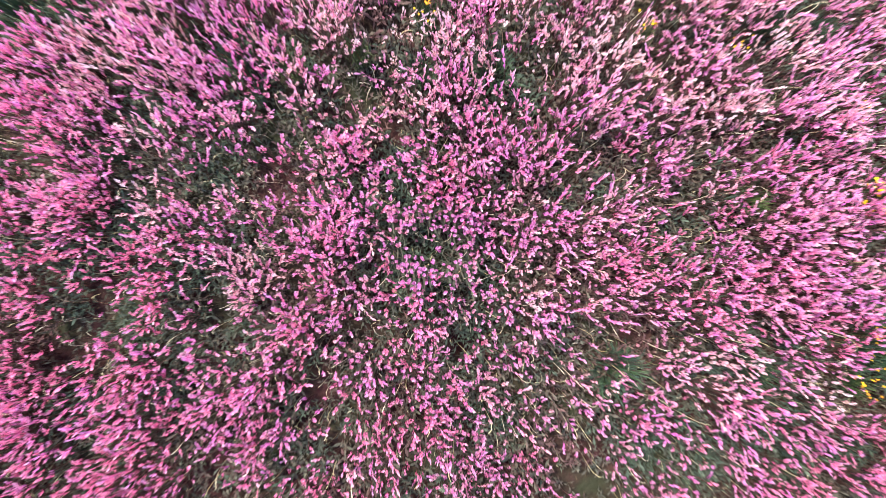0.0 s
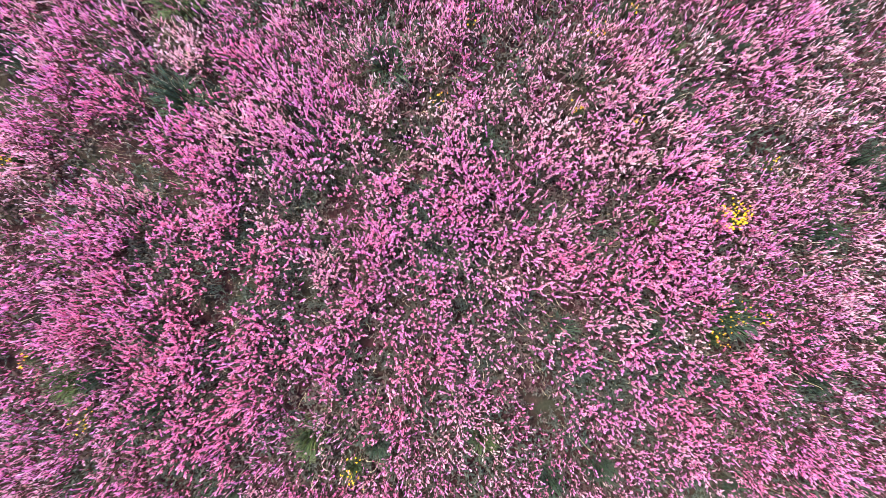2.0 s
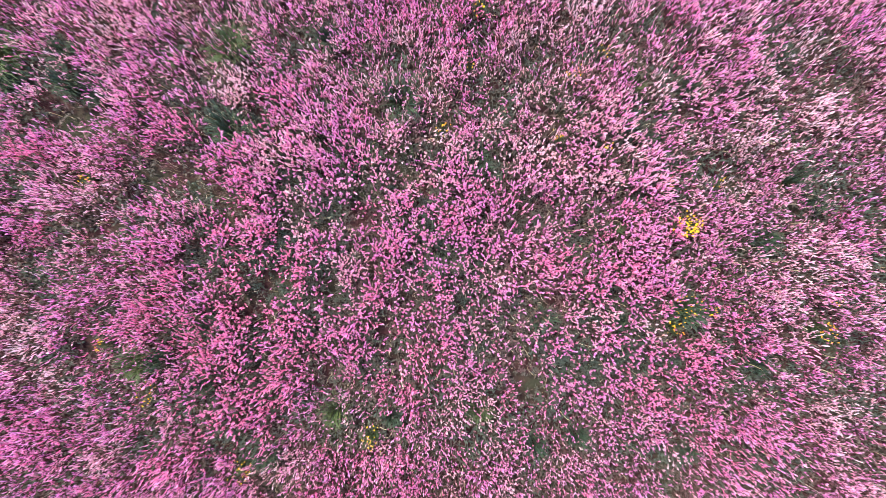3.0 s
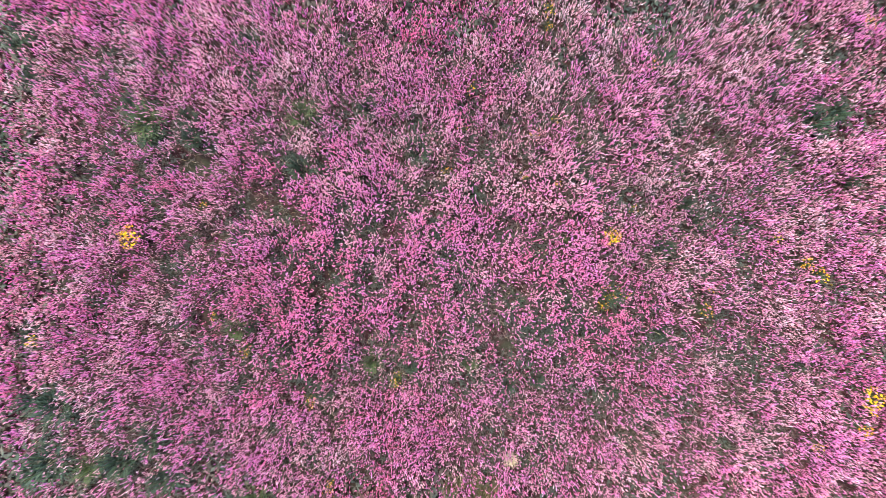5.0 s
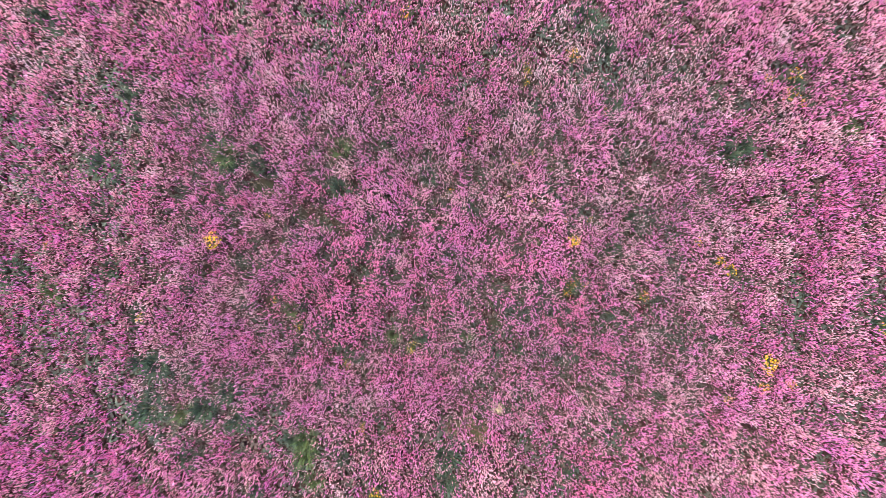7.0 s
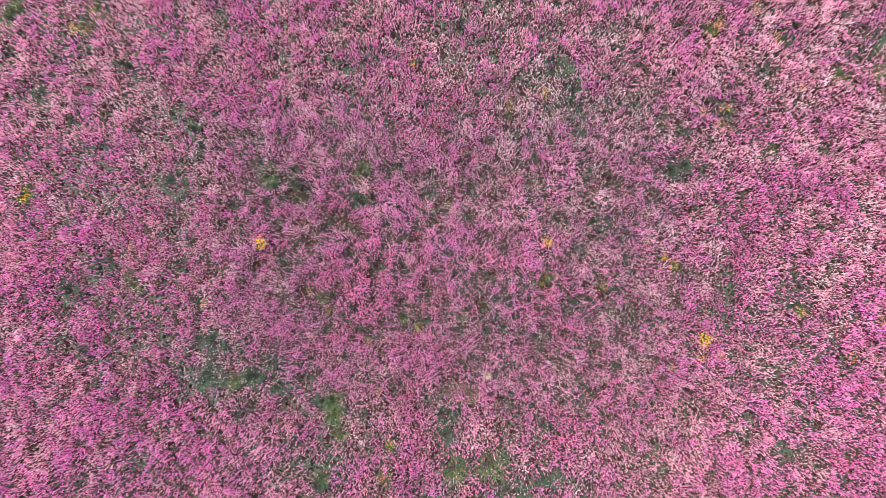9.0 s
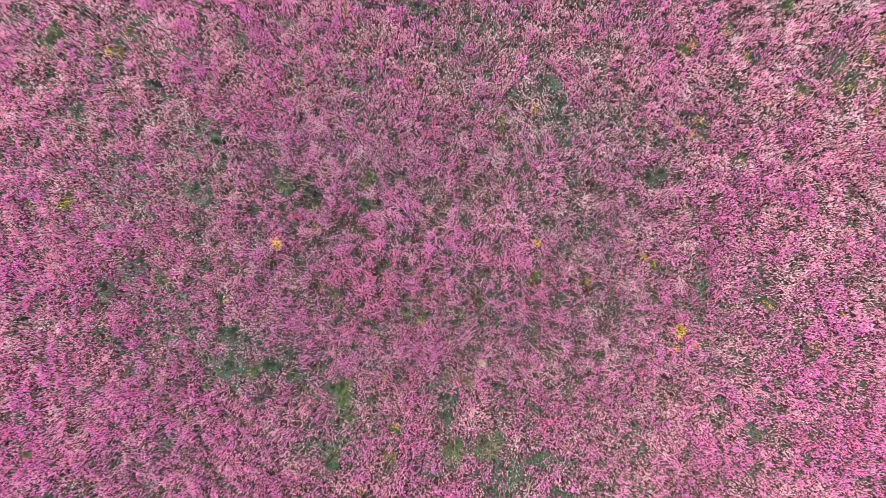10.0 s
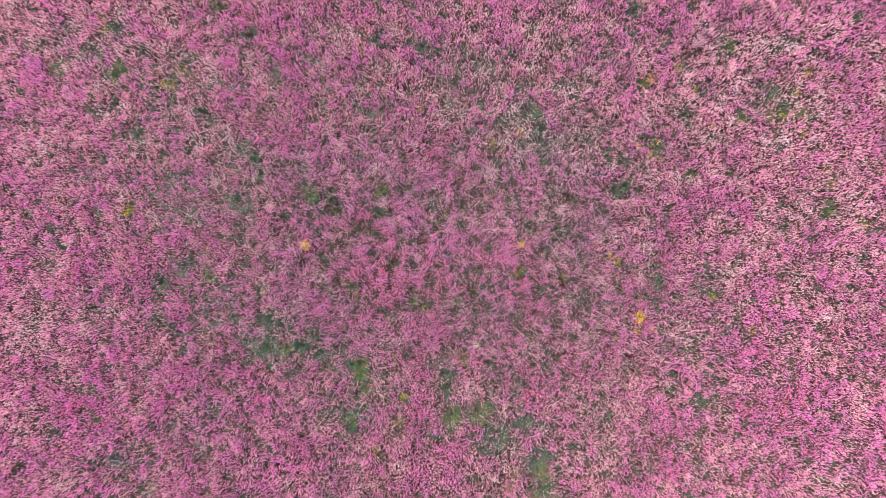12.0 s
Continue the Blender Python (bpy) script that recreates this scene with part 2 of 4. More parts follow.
VIVID = [
    (-2.58, -0.41, 1.27), (-0.58, -1.67, 1.26), (-4.21, -1.68, 0.72), (-0.23, 3.21, 0.40), (-4.96, 3.95, 1.09), (7.65, 0.86, 1.07), (2.48, -4.35, 0.45), (-8.41, -3.70, 0.40),
    (-8.45, 2.68, 0.73), (-6.20, -5.31, 0.91), (6.92, -5.57, 1.43), (10.79, -4.83, 1.42), (-11.72, -4.99, 1.28), (-13.29, 4.90, 0.92),
]
HOLLOWS_MIDST = [
    (0.71, -0.41, 0.06), (-1.01, 0.77, 0.08), (-1.44, 0.72, 0.10), (-1.57, -0.90, 0.06), (-1.86, -0.33, 0.11), (1.99, 0.55, 0.08), (-1.01, 1.15, 0.08), (-2.58, 1.37, 0.10),
    (0.60, 1.54, 0.11), (-2.80, -1.52, 0.08), (2.80, -0.96, 0.11), (-1.56, -1.61, 0.08), (-2.96, 0.66, 0.10), (2.12, 1.69, 0.13), (-1.09, -1.80, 0.09), (-2.23, -1.81, 0.09),
    (-0.21, 1.82, 0.10), (-3.42, -0.58, 0.09), (-2.98, -1.95, 0.13), (3.00, -1.96, 0.10), (-3.56, -1.34, 0.08), (-3.57, -0.25, 0.11), (0.31, 2.06, 0.13), (3.38, -2.15, 0.10),
    (3.17, 2.18, 0.10), (-3.90, 0.22, 0.08), (-3.94, -1.01, 0.09), (3.95, -2.05, 0.10), (3.99, -0.86, 0.08), (-4.00, -0.20, 0.15),
]
HOLLOWS_WEST = [
    (-4.05, 0.65, 0.13), (-4.06, 1.74, 0.10), (4.23, -0.05, 0.10), (-4.38, 0.79, 0.10), (4.43, -1.76, 0.10), (0.72, -2.54, 0.08), (4.56, -0.10, 0.08), (-1.31, 2.57, 0.10),
    (1.58, -2.63, 0.09), (-4.70, -0.49, 0.08), (-4.07, -2.67, 0.17), (4.76, -1.57, 0.10), (-4.77, 1.74, 0.11), (4.89, 2.05, 0.10), (4.89, 1.29, 0.13), (-5.00, 0.50, 0.13),
    (-5.03, -0.69, 0.08), (1.54, 2.88, 0.13), (-0.89, -2.93, 0.09), (-2.03, -2.94, 0.11), (-5.24, 1.12, 0.11), (-5.26, 2.69, 0.13), (5.33, -1.19, 0.10), (-5.35, -2.39, 0.13),
    (-4.59, -3.01, 0.17), (5.41, 1.00, 0.11), (0.11, 3.06, 0.13), (-5.48, -3.06, 0.13), (3.20, -3.10, 0.09), (4.98, 3.10, 0.17),
]
HOLLOWS_EAST = [
    (-5.52, 0.73, 0.11), (-1.51, 3.14, 0.11), (5.60, 1.86, 0.13), (2.48, -3.15, 0.08), (5.67, -2.23, 0.10), (-5.68, -2.02, 0.09), (-4.64, 3.22, 0.08), (-1.36, -3.22, 0.09),
    (5.76, -1.85, 0.10), (-5.15, -3.25, 0.21), (5.00, -3.28, 0.08), (-4.30, -3.29, 0.11), (0.54, -3.30, 0.11), (5.95, -1.37, 0.11), (6.12, 2.54, 0.13), (-6.16, 2.68, 0.11),
    (1.39, -3.49, 0.11), (6.23, -1.42, 0.10), (2.30, 3.51, 0.10), (-3.30, -3.52, 0.09), (2.68, -3.53, 0.09), (6.22, 3.54, 0.11), (-6.32, -0.41, 0.09), (0.63, -3.59, 0.13),
    (-6.39, -2.31, 0.09), (-6.40, 3.44, 0.10), (6.42, 0.68, 0.10), (-6.43, 1.30, 0.17), (-1.98, 3.62, 0.10), (3.10, -3.62, 0.09),
]
HOLLOWS_NORTH = [
    (-6.45, -1.69, 0.13), (-6.48, -2.92, 0.15), (4.39, -3.66, 0.08), (3.88, 3.66, 0.10), (-6.56, 0.68, 0.09), (-6.59, 3.25, 0.10), (-2.84, 3.71, 0.10), (6.61, -0.42, 0.08),
    (-4.06, -3.76, 0.09), (6.69, 3.69, 0.13), (6.69, 3.11, 0.13), (6.72, -3.17, 0.10), (-2.49, -3.80, 0.09), (-6.80, 0.96, 0.11), (-6.83, -0.75, 0.15), (-6.87, -2.03, 0.09),
    (2.06, -3.86, 0.11), (0.82, 3.88, 0.10), (6.95, -2.84, 0.11), (-6.99, 0.39, 0.11), (-7.00, 1.53, 0.21), (-7.02, -1.17, 0.11), (-2.65, 3.95, 0.13), (4.30, 4.00, 0.08),
    (7.19, -1.36, 0.10), (-7.34, -2.31, 0.09),
]
GAPS_MORE = [
    (-1.72, -0.29, 0.09), (-0.85, 0.31, 0.10), (-0.35, -0.42, 0.09), (0.73, 0.43, 0.07), (0.95, -0.47, 0.06), (-1.23, 0.20, 0.07), (-1.17, -0.36, 0.09), (-1.23, 1.02, 0.07),
    (-0.03, 1.26, 0.09), (1.69, 0.84, 0.05), (0.09, -0.54, 0.06), (-0.88, 0.70, 0.07), (-0.73, -0.16, 0.07), (2.08, 0.41, 0.09), (2.30, -0.78, 0.10), (-1.17, -1.15, 0.10),
    (-0.53, -0.60, 0.07), (-0.08, -1.16, 0.06), (-1.55, -0.30, 0.07), (1.40, -0.04, 0.06), (-2.12, 0.35, 0.13), (-3.55, -0.90, 0.13), (3.80, 1.74, 0.15), (1.07, -0.50, 0.08),
    (0.77, -1.03, 0.13), (0.82, -1.31, 0.13), (3.70, -0.98, 0.15), (3.39, 0.38, 0.10), (2.79, -1.29, 0.10), (-0.74, 0.12, 0.08),
]
TUFTS_MORE = [
    (-0.08, 0.90, 0.08), (-1.66, 0.47, 0.04), (1.70, -0.66, 0.09), (1.64, 0.24, 0.09), (1.96, 1.12, 0.07), (1.75, 1.16, 0.06), (-0.38, 0.99, 0.07), (-3.40, 1.53, 0.10),
    (-1.75, 1.71, 0.06), (-0.54, -1.61, 0.09), (2.58, -0.53, 0.09), (-2.80, -1.03, 0.09), (5.61, 2.09, 0.16), (-4.68, -3.00, 0.21), (-5.97, -1.17, 0.16), (-9.75, 6.47, 0.20),
    (-10.60, 6.14, 0.20), (-8.80, 5.53, 0.24), (11.27, 4.45, 0.20), (7.98, 5.05, 0.16), (-0.80, 6.55, 0.20), (1.16, -6.25, 0.25), (8.25, -1.25, 0.20), (10.55, 4.54, 0.23),
]
CLUMPS_MORE = [
    (-3.51, 0.74, 0.06), (3.77, -0.47, 0.06), (6.48, -2.43, 0.09), (2.91, 2.74, 0.07), (-1.67, -3.30, 0.09), (-11.06, 7.21, 0.20), (-10.24, 1.49, 0.20), (-0.88, 4.60, 0.13),
    (-8.92, 5.42, 0.17), (10.27, -1.57, 0.16), (-1.54, -5.34, 0.20), (6.24, 5.36, 0.20), (11.90, 2.63, 0.19), (10.49, 4.34, 0.16), (-2.28, -6.25, 0.13), (6.46, 3.07, 0.13),
]
THIN_MORE = [
    (3.56, 1.78, 0.99), (-6.58, 2.49, 1.00), (7.11, -2.96, 0.65), (4.36, -1.50, 0.82), (-9.26, -1.85, 0.84), (-3.21, -4.81, 0.83),
]
LEAFY_CORE = [
    (-0.04, 0.02, 0.10), (-0.20, -0.19, 0.06), (0.26, -0.18, 0.08), (0.51, -0.13, 0.04), (0.33, 0.35, 0.07), (0.24, -0.42, 0.07), (-0.54, 0.33, 0.10), (-0.20, 0.46, 0.06),
    (0.71, 0.26, 0.07), (-0.99, 0.05, 0.07), (0.92, 0.32, 0.09), (-0.55, 0.58, 0.06), (-0.99, -0.42, 0.09), (-1.23, -0.13, 0.09), (-0.67, -0.60, 0.07),
    (0.59, -0.63, 0.06), (1.27, 0.13, 0.10), (-1.20, 0.40, 0.10), (0.48, 0.79, 0.06), (1.46, 0.29, 0.06), (-1.60, 0.12, 0.10),
    (1.46, 0.47, 0.06), (0.31, -0.93, 0.08), (1.07, 0.76, 0.06), (-0.44, -0.95, 0.09), (-0.24, 0.98, 0.10),
]
LEAFY_INNER = [
    (-1.89, -0.13, 0.18), (-1.43, -0.77, 0.09), (1.67, -0.60, 0.07), (1.88, -0.48, 0.06), (-0.61, -1.13, 0.07), (1.34, -0.96, 0.06), (1.12, -1.08, 0.10), (-0.19, -1.28, 0.10),
    (-2.33, -0.04, 0.13), (2.25, 0.52, 0.13), (1.88, -0.87, 0.07), (1.46, -1.11, 0.06), (1.70, -1.02, 0.09), (1.47, 1.13, 0.10), (-0.79, -1.33, 0.08), (0.47, -1.38, 0.10),
    (2.14, 0.91, 0.07), (1.47, -1.28, 0.10), (1.93, -1.13, 0.10), (1.27, 1.44, 0.10), (-0.54, -1.58, 0.13), (-1.20, 1.48, 0.08), (-0.74, -1.58, 0.10), (0.76, -1.59, 0.25),
    (-2.65, -0.78, 0.08), (2.23, -1.13, 0.10), (1.83, 1.34, 0.13), (2.64, 0.83, 0.15), (0.36, 1.69, 0.10), (1.17, -1.59, 0.10),
]
LEAFY_RING = [
    (-3.08, 0.17, 0.09), (1.62, -1.49, 0.10), (0.27, -1.75, 0.25), (-3.05, 0.48, 0.10), (-0.84, 1.74, 0.10), (2.18, 1.34, 0.10), (2.38, 1.24, 0.10), (-0.49, 1.87, 0.11),
    (2.33, -1.39, 0.13), (-1.54, -1.73, 0.13), (0.96, 1.92, 0.18), (2.94, -1.18, 0.10), (3.49, -0.53, 0.10), (-3.70, 0.12, 0.10), (-2.55, -1.53, 0.10), (1.32, 1.99, 0.10),
    (3.19, 1.14, 0.10), (-2.60, 1.58, 0.10), (3.50, 0.88, 0.10), (-1.50, 1.99, 0.13), (1.72, -1.94, 0.10), (2.33, -1.74, 0.10), (3.34, 1.14, 0.10), (3.39, -1.11, 0.10),
    (-1.91, 1.95, 0.12), (3.24, 1.39, 0.10), (3.84, 0.79, 0.13), (-3.15, -1.53, 0.10), (2.08, -2.04, 0.10), (2.73, -1.94, 0.10),
]
LEAFY_MIDDLE = [
    (4.37, -0.36, 0.30), (0.47, 2.49, 0.11), (-2.55, 2.09, 0.08), (3.24, 1.77, 0.10), (-4.02, 1.27, 0.13), (2.18, -2.35, 0.13), (1.30, -2.58, 0.11), (1.00, 2.67, 0.11),
    (3.49, -2.04, 0.10), (-2.49, -2.47, 0.13), (4.36, -1.50, 0.33), (2.33, 2.59, 0.13), (-2.84, 2.51, 0.13), (5.62, -0.52, 0.13), (-2.53, 2.91, 0.11), (-5.85, -0.15, 0.11),
    (0.20, 3.29, 0.13), (3.95, -2.61, 0.11), (2.33, 3.21, 0.13), (-0.39, -3.48, 0.33), (-3.28, -3.00, 0.16), (-3.99, 2.73, 0.13), (-5.05, -2.34, 0.33), (-2.32, 3.49, 0.09),
    (-6.22, 1.30, 0.16), (-6.60, 0.41, 0.18), (2.99, 3.35, 0.18), (6.64, -0.85, 0.16), (6.59, -1.18, 0.13), (5.93, 2.02, 0.30),
]
LEAFY_OUTER = [
    (-4.96, 2.81, 0.11), (3.83, 3.36, 0.13), (6.59, -1.53, 0.13), (-2.39, 3.80, 0.33), (2.90, 3.75, 0.13), (-3.96, -3.58, 0.23), (1.58, -4.13, 0.25), (1.76, 4.11, 0.33),
    (4.39, 3.51, 0.49), (-6.22, -3.01, 0.30), (8.25, -0.68, 0.33), (-7.74, -1.77, 0.42), (2.07, -4.62, 0.25), (0.03, 4.79, 0.33), (5.81, -3.62, 0.23), (-8.35, 1.49, 0.30),
    (8.99, 0.62, 0.23), (-8.86, 1.07, 0.20), (-3.06, 4.81, 0.20), (-2.71, -4.97, 0.33), (-4.15, 4.74, 0.17), (-0.39, 5.29, 0.30), (7.75, -3.12, 0.33), (-9.27, -1.35, 0.37),
    (-8.95, 2.08, 0.42), (-4.79, -4.74, 0.25), (4.75, -4.76, 0.24), (1.27, 5.44, 0.30), (-3.87, -5.06, 0.30), (9.53, -1.50, 0.24),
]
LEAFY_FAR = [
    (2.51, 5.43, 0.25), (-9.17, -2.27, 0.25), (-8.19, 3.34, 0.25), (3.21, -5.42, 0.25), (3.90, 5.33, 0.33), (-7.60, 3.92, 0.30), (-2.54, -5.63, 0.25), (7.10, -4.34, 0.16),
    (10.43, 0.86, 0.29), (8.23, -3.93, 0.29), (5.46, 5.24, 0.26), (4.83, -5.49, 0.23), (1.02, 6.11, 0.30), (-10.82, 0.91, 0.25), (-10.32, 2.34, 0.25), (-9.72, 3.09, 0.24),
    (-8.79, 3.93, 0.24), (11.08, 1.76, 0.23), (-7.38, -5.01, 0.33), (-11.30, -1.86, 0.34), (-4.66, 6.08, 0.20), (8.38, -4.74, 0.36), (4.99, -6.22, 0.33), (-11.51, 2.43, 0.37),
    (-11.09, 3.02, 0.17), (-7.44, 5.52, 0.20), (0.77, 6.95, 0.20), (-10.67, 3.69, 0.25), (-8.04, 5.44, 0.20), (3.42, 6.83, 0.23),
]
LEAFY_EDGE = [
    (-9.40, 4.78, 0.42), (9.91, 4.71, 0.29), (7.24, -6.20, 0.16), (7.50, 6.13, 0.30), (9.33, -5.38, 0.23), (5.79, 6.81, 0.36), (-7.88, -6.33, 0.20), (-9.91, 5.38, 0.20),
    (-10.85, 4.79, 0.25), (7.88, -6.60, 0.24), (-11.96, -4.37, 0.25), (-12.74, -3.87, 0.42), (8.47, 6.61, 0.30), (-10.24, -6.27, 0.25), (10.92, -6.01, 0.19), (10.65, 6.75, 0.20),
    (-12.50, 6.67, 0.25), (-12.34, 7.27, 0.30),
]
TUFTS = TUFTS_NEAR + TUFTS_MIDDLE + TUFTS_FAR + TUFTS_EDGE + TUFTS_MORE
GAPS = GAPS_NEAR + GAPS_FAR + GAPS_MORE
CLUMPS = CLUMPS_NEAR + CLUMPS_FAR + CLUMPS_MORE
THIN = THIN + THIN_MORE
HOLLOWS = HOLLOWS_MIDST + HOLLOWS_WEST + HOLLOWS_EAST + HOLLOWS_NORTH + LEAFY_CORE + LEAFY_INNER + LEAFY_RING + LEAFY_MIDDLE + LEAFY_OUTER + LEAFY_FAR + LEAFY_EDGE
# where the flowers stand closest and loosest round the middle
CLOSE = [
    (-1.25, 1.15), (-1.53, 0.73), (-0.97, 1.15), (0.28, 1.08), (1.25, 1.15), (1.53, 1.14), (1.81, 1.05), (1.81, 0.73), (-1.81, 0.52), (-1.25, 0.52),
    (-1.66, 0.32), (-2.09, 0.11), (-1.81, 0.11), (-0.14, 0.52), (-0.42, 0.32), (1.53, 0.32), (2.09, 0.52), (1.81, -0.10), (2.09, 0.11), (1.81, -0.31),
    (-0.70, -0.42), (-1.53, -0.52), (-2.09, -0.31), (-2.09, -0.73), (-1.53, -0.73), (-1.53, -0.93), (-0.97, 0.94), (-0.84, 0.88), (2.09, -1.19),
]
LOOSE = [
    (-1.81, 1.15), (-0.14, 1.15), (-0.97, 0.32), (-1.81, -0.52), (-1.81, -1.15), (-0.70, -0.73), (0.14, -0.10), (0.70, -0.10), (0.84, -1.15), (0.14, -0.84),
    (0.70, -0.73), (0.70, 0.52), (-0.42, -0.93),
]
BLEACHED = [(1.75, 0.75, 0.5), (-1.7, 0.9, 0.5), (2.2, 3.6, 1.2), (6.5, 3.6, 1.5), (6.5, 1.2, 1.3), (-1.8, -3.6, 1.0), (10.5, 6.2, 3.2), (-11.0, 6.5, 3.0), (3.5, 6.5, 2.2)]
DEEP = [(0.9, 0.0, 0.9), (0.9, -0.7, 0.7), (0.9, 0.3, 0.5), (3.0, -1.4, 1.6), (2.2, -4.5, 2.0), (-1.75, -1.0, 0.8), (-1.9, -0.35, 0.5), (-0.7, -1.1, 0.5), (-2.3, -1.4, 1.1), (2.4, -1.5, 0.7), (10.5, -6.2, 3.0)]
SPARSE = [(0.95, 0.05, 0.9), (0.6, -0.9, 0.5), (1.6, -1.5, 1.0), (2.4, -3.0, 1.5), (1.0, -0.5, 0.6)]
LUSH = [(5.0, 2.5, 2.2), (8.5, 2.5, 3.0), (6.5, -0.6, 1.6), (-4.2, -1.2, 1.8), (-3.8, 1.5, 1.5), (11.5, 5.0, 3.0), (-1.9, 0.1, 0.9), (-1.6, -1.1, 0.8)]
WITHERED = [(2.6, -7.3, 1.0, 16), (0.35, -3.45, 0.4, 6), (-8.9, 5.6, 0.6, 6), (10.6, 4.5, 0.7, 7)]
STRAW_CLUMP = (0.90, -2.94, 0.10)
HALF_X, HALF_Y = 15.3, 8.9
NEAR, MIDDLE = (2.4, 1.4), (5.7, 3.3)
PATCH = (0.23, 0.21)                   # here each plant is a thing of its own


def ground_height(x, y):
    fade = 1 / (1 + (np.hypot(x, y) / 40) ** 2)
    return (0.05 * (smooth_noise(x, y, 1.1, 3) - 0.5) + 0.025 * (smooth_noise(x, y, 0.3, 4) - 0.5)) * fade


def thin_zone(x, y):
    """How far the leafy plants spread in the thin zones."""
    t = np.zeros(len(x))
    for cx, cy, r in THIN:
        t = np.maximum(t, 0.05 * np.exp(-((x - cx) ** 2 + (y - cy) ** 2) / (r * r)))
    return t


def blotch(x, y):
    """Where leafy plants crowd out the flowers, 0 to 1."""
    middle = np.clip((np.hypot(x / 1.78, y) - 3.2) / 1.2, 0.0, 1.0)
    loose = 0.215 + 0.05 * middle + thin_zone(x, y) - 0.30 * smooth_noise(x, y, 0.45, 71) - 0.70 * smooth_noise(x, y, 0.20, 72)
    b = np.clip(loose / 0.06, 0, 1)
    for cx, cy, r in HOLLOWS:
        near = (np.abs(x - cx) < 2.6 * r) & (np.abs(y - cy) < 2.6 * r)
        wobble = 0.6 + 0.8 * smooth_noise(x[near], y[near], 0.09, 9)
        wide, deep = (1.4 * r, 1.0) if r < 0.19 else (1.1 * r, 0.7)      # the wide ones are looser
        b[near] = np.maximum(b[near], deep * np.exp(-((np.hypot(x[near] - cx, y[near] - cy) / (wide * wobble)) ** 2)))
    return b


def cover(x, y):
    """How thick the pink flowers stand, 0 to 1."""
    n = 0.20 * smooth_noise(x, y, 0.13, 1) + 0.62 * smooth_noise(x, y, 0.36, 2) + 0.18 * smooth_noise(x, y, 0.9, 5)
    n = n + 0.05 * np.clip((np.abs(x) - 0.9) / 0.4, 0, 1) * np.clip((3.4 - np.abs(x)) / 0.6, 0, 1) * (np.abs(y) < 2)
    d = np.clip((n - 0.29) / 0.16, 0, 1)
    d = 1 - 0.48 * (1 - d)
    for cx, cy, r in LUSH:
        d += (1 - d) * 0.7 * np.exp(-((x - cx) ** 2 + (y - cy) ** 2) / (r * r))
    d *= 0.82 + 0.18 * np.clip((smooth_noise(x, y, 0.8, 6) - 0.25) * 3, 0, 1)
    d *= 1 - 0.92 * blotch(x, y)
    for marks, depth in ((GAPS, 0.99), (TUFTS, 0.84), (CLUMPS, 0.9), ((STRAW_CLUMP,), 0.9), (THIN, 0.2), (SPARSE, 0.2)):
        for cx, cy, r in marks:
            r = (1.4 if r < 0.15 else 1.1) * r if marks is GAPS else 1.2 * r if marks is TUFTS else r
            near = (np.abs(x - cx) < 3 * r) & (np.abs(y - cy) < 3 * r)
            wobble = 0.65 + 0.7 * smooth_noise(x[near], y[near], 0.11, 8)
            d[near] *= 1 - depth * np.exp(-((np.hypot(x[near] - cx, y[near] - cy) / (r * wobble)) ** (4 if marks is GAPS else 2)) * 1.05)
    for marks, to, pull in ((CLOSE, 1.0, 0.85), (LOOSE, 0.0, 0.5)):
        for cx, cy in marks:
            near = (np.abs(x - cx) < 0.4) & (np.abs(y - cy) < 0.4)
            d[near] += (to - d[near]) * pull * np.exp(-((x[near] - cx) ** 2 + (y[near] - cy) ** 2) / 0.023)
    return d


def hue_of(x, y):
    """Where the flowers stand more violet (0) or more salmon (1)."""
    t = 0.50 + 0.30 * (smooth_noise(x, y, 2.2, 11) - 0.5) + 0.6 * (smooth_noise(x, y, 0.6, 12) - 0.5) + 0.4 * (smooth_noise(x, y, 0.22, 13) - 0.5)
    away = np.hypot(x / 1.78, y)
    t += 0.13 * np.clip((away - 1.5) / 5.0, 0, 1) - 0.06     # paler and more salmon outwards
    for marks, shift in ((THIN, 0.03), (VIVID, -0.22), (BLEACHED, 0.10), (DEEP, -0.20)):
        for cx, cy, r in marks:
            t += shift * np.exp(-((x - cx) ** 2 + (y - cy) ** 2) / (r * r))
    return t


def within(x, y, half):
    """Which points lie in a ragged-edged rectangle round the middle."""
    if half == PATCH:
        return (np.abs(x) < half[0]) & (np.abs(y) < half[1])
    wander = 1.1 * (smooth_noise(x, y, 0.9, 61) - 0.5) + rng.normal(0, 0.22, len(x))
    return (np.abs(x) < half[0] + wander) & (np.abs(y) < half[1] + wander)


def scatter(half_x, half_y, per_m2, inside=None):
    """Uneven points on the meadow, leaving out an inner rectangle."""
    step = 1 / math.sqrt(per_m2)
    over = 0.9 if (half_x, half_y) in (NEAR, MIDDLE) else 0.0
    gx, gy = np.meshgrid(np.arange(-half_x - over, half_x + over, step), np.arange(-half_y - over, half_y + over, step))
    x, y = gx.ravel() + rng.uniform(-0.6, 0.6, gx.size) * step, gy.ravel() + rng.uniform(-0.6, 0.6, gx.size) * step
    if over:
        keep = within(x, y, (half_x, half_y))
        x, y = x[keep], y[keep]
    if inside:
        keep = ~within(x, y, inside)
        x, y = x[keep], y[keep]
    return x, y


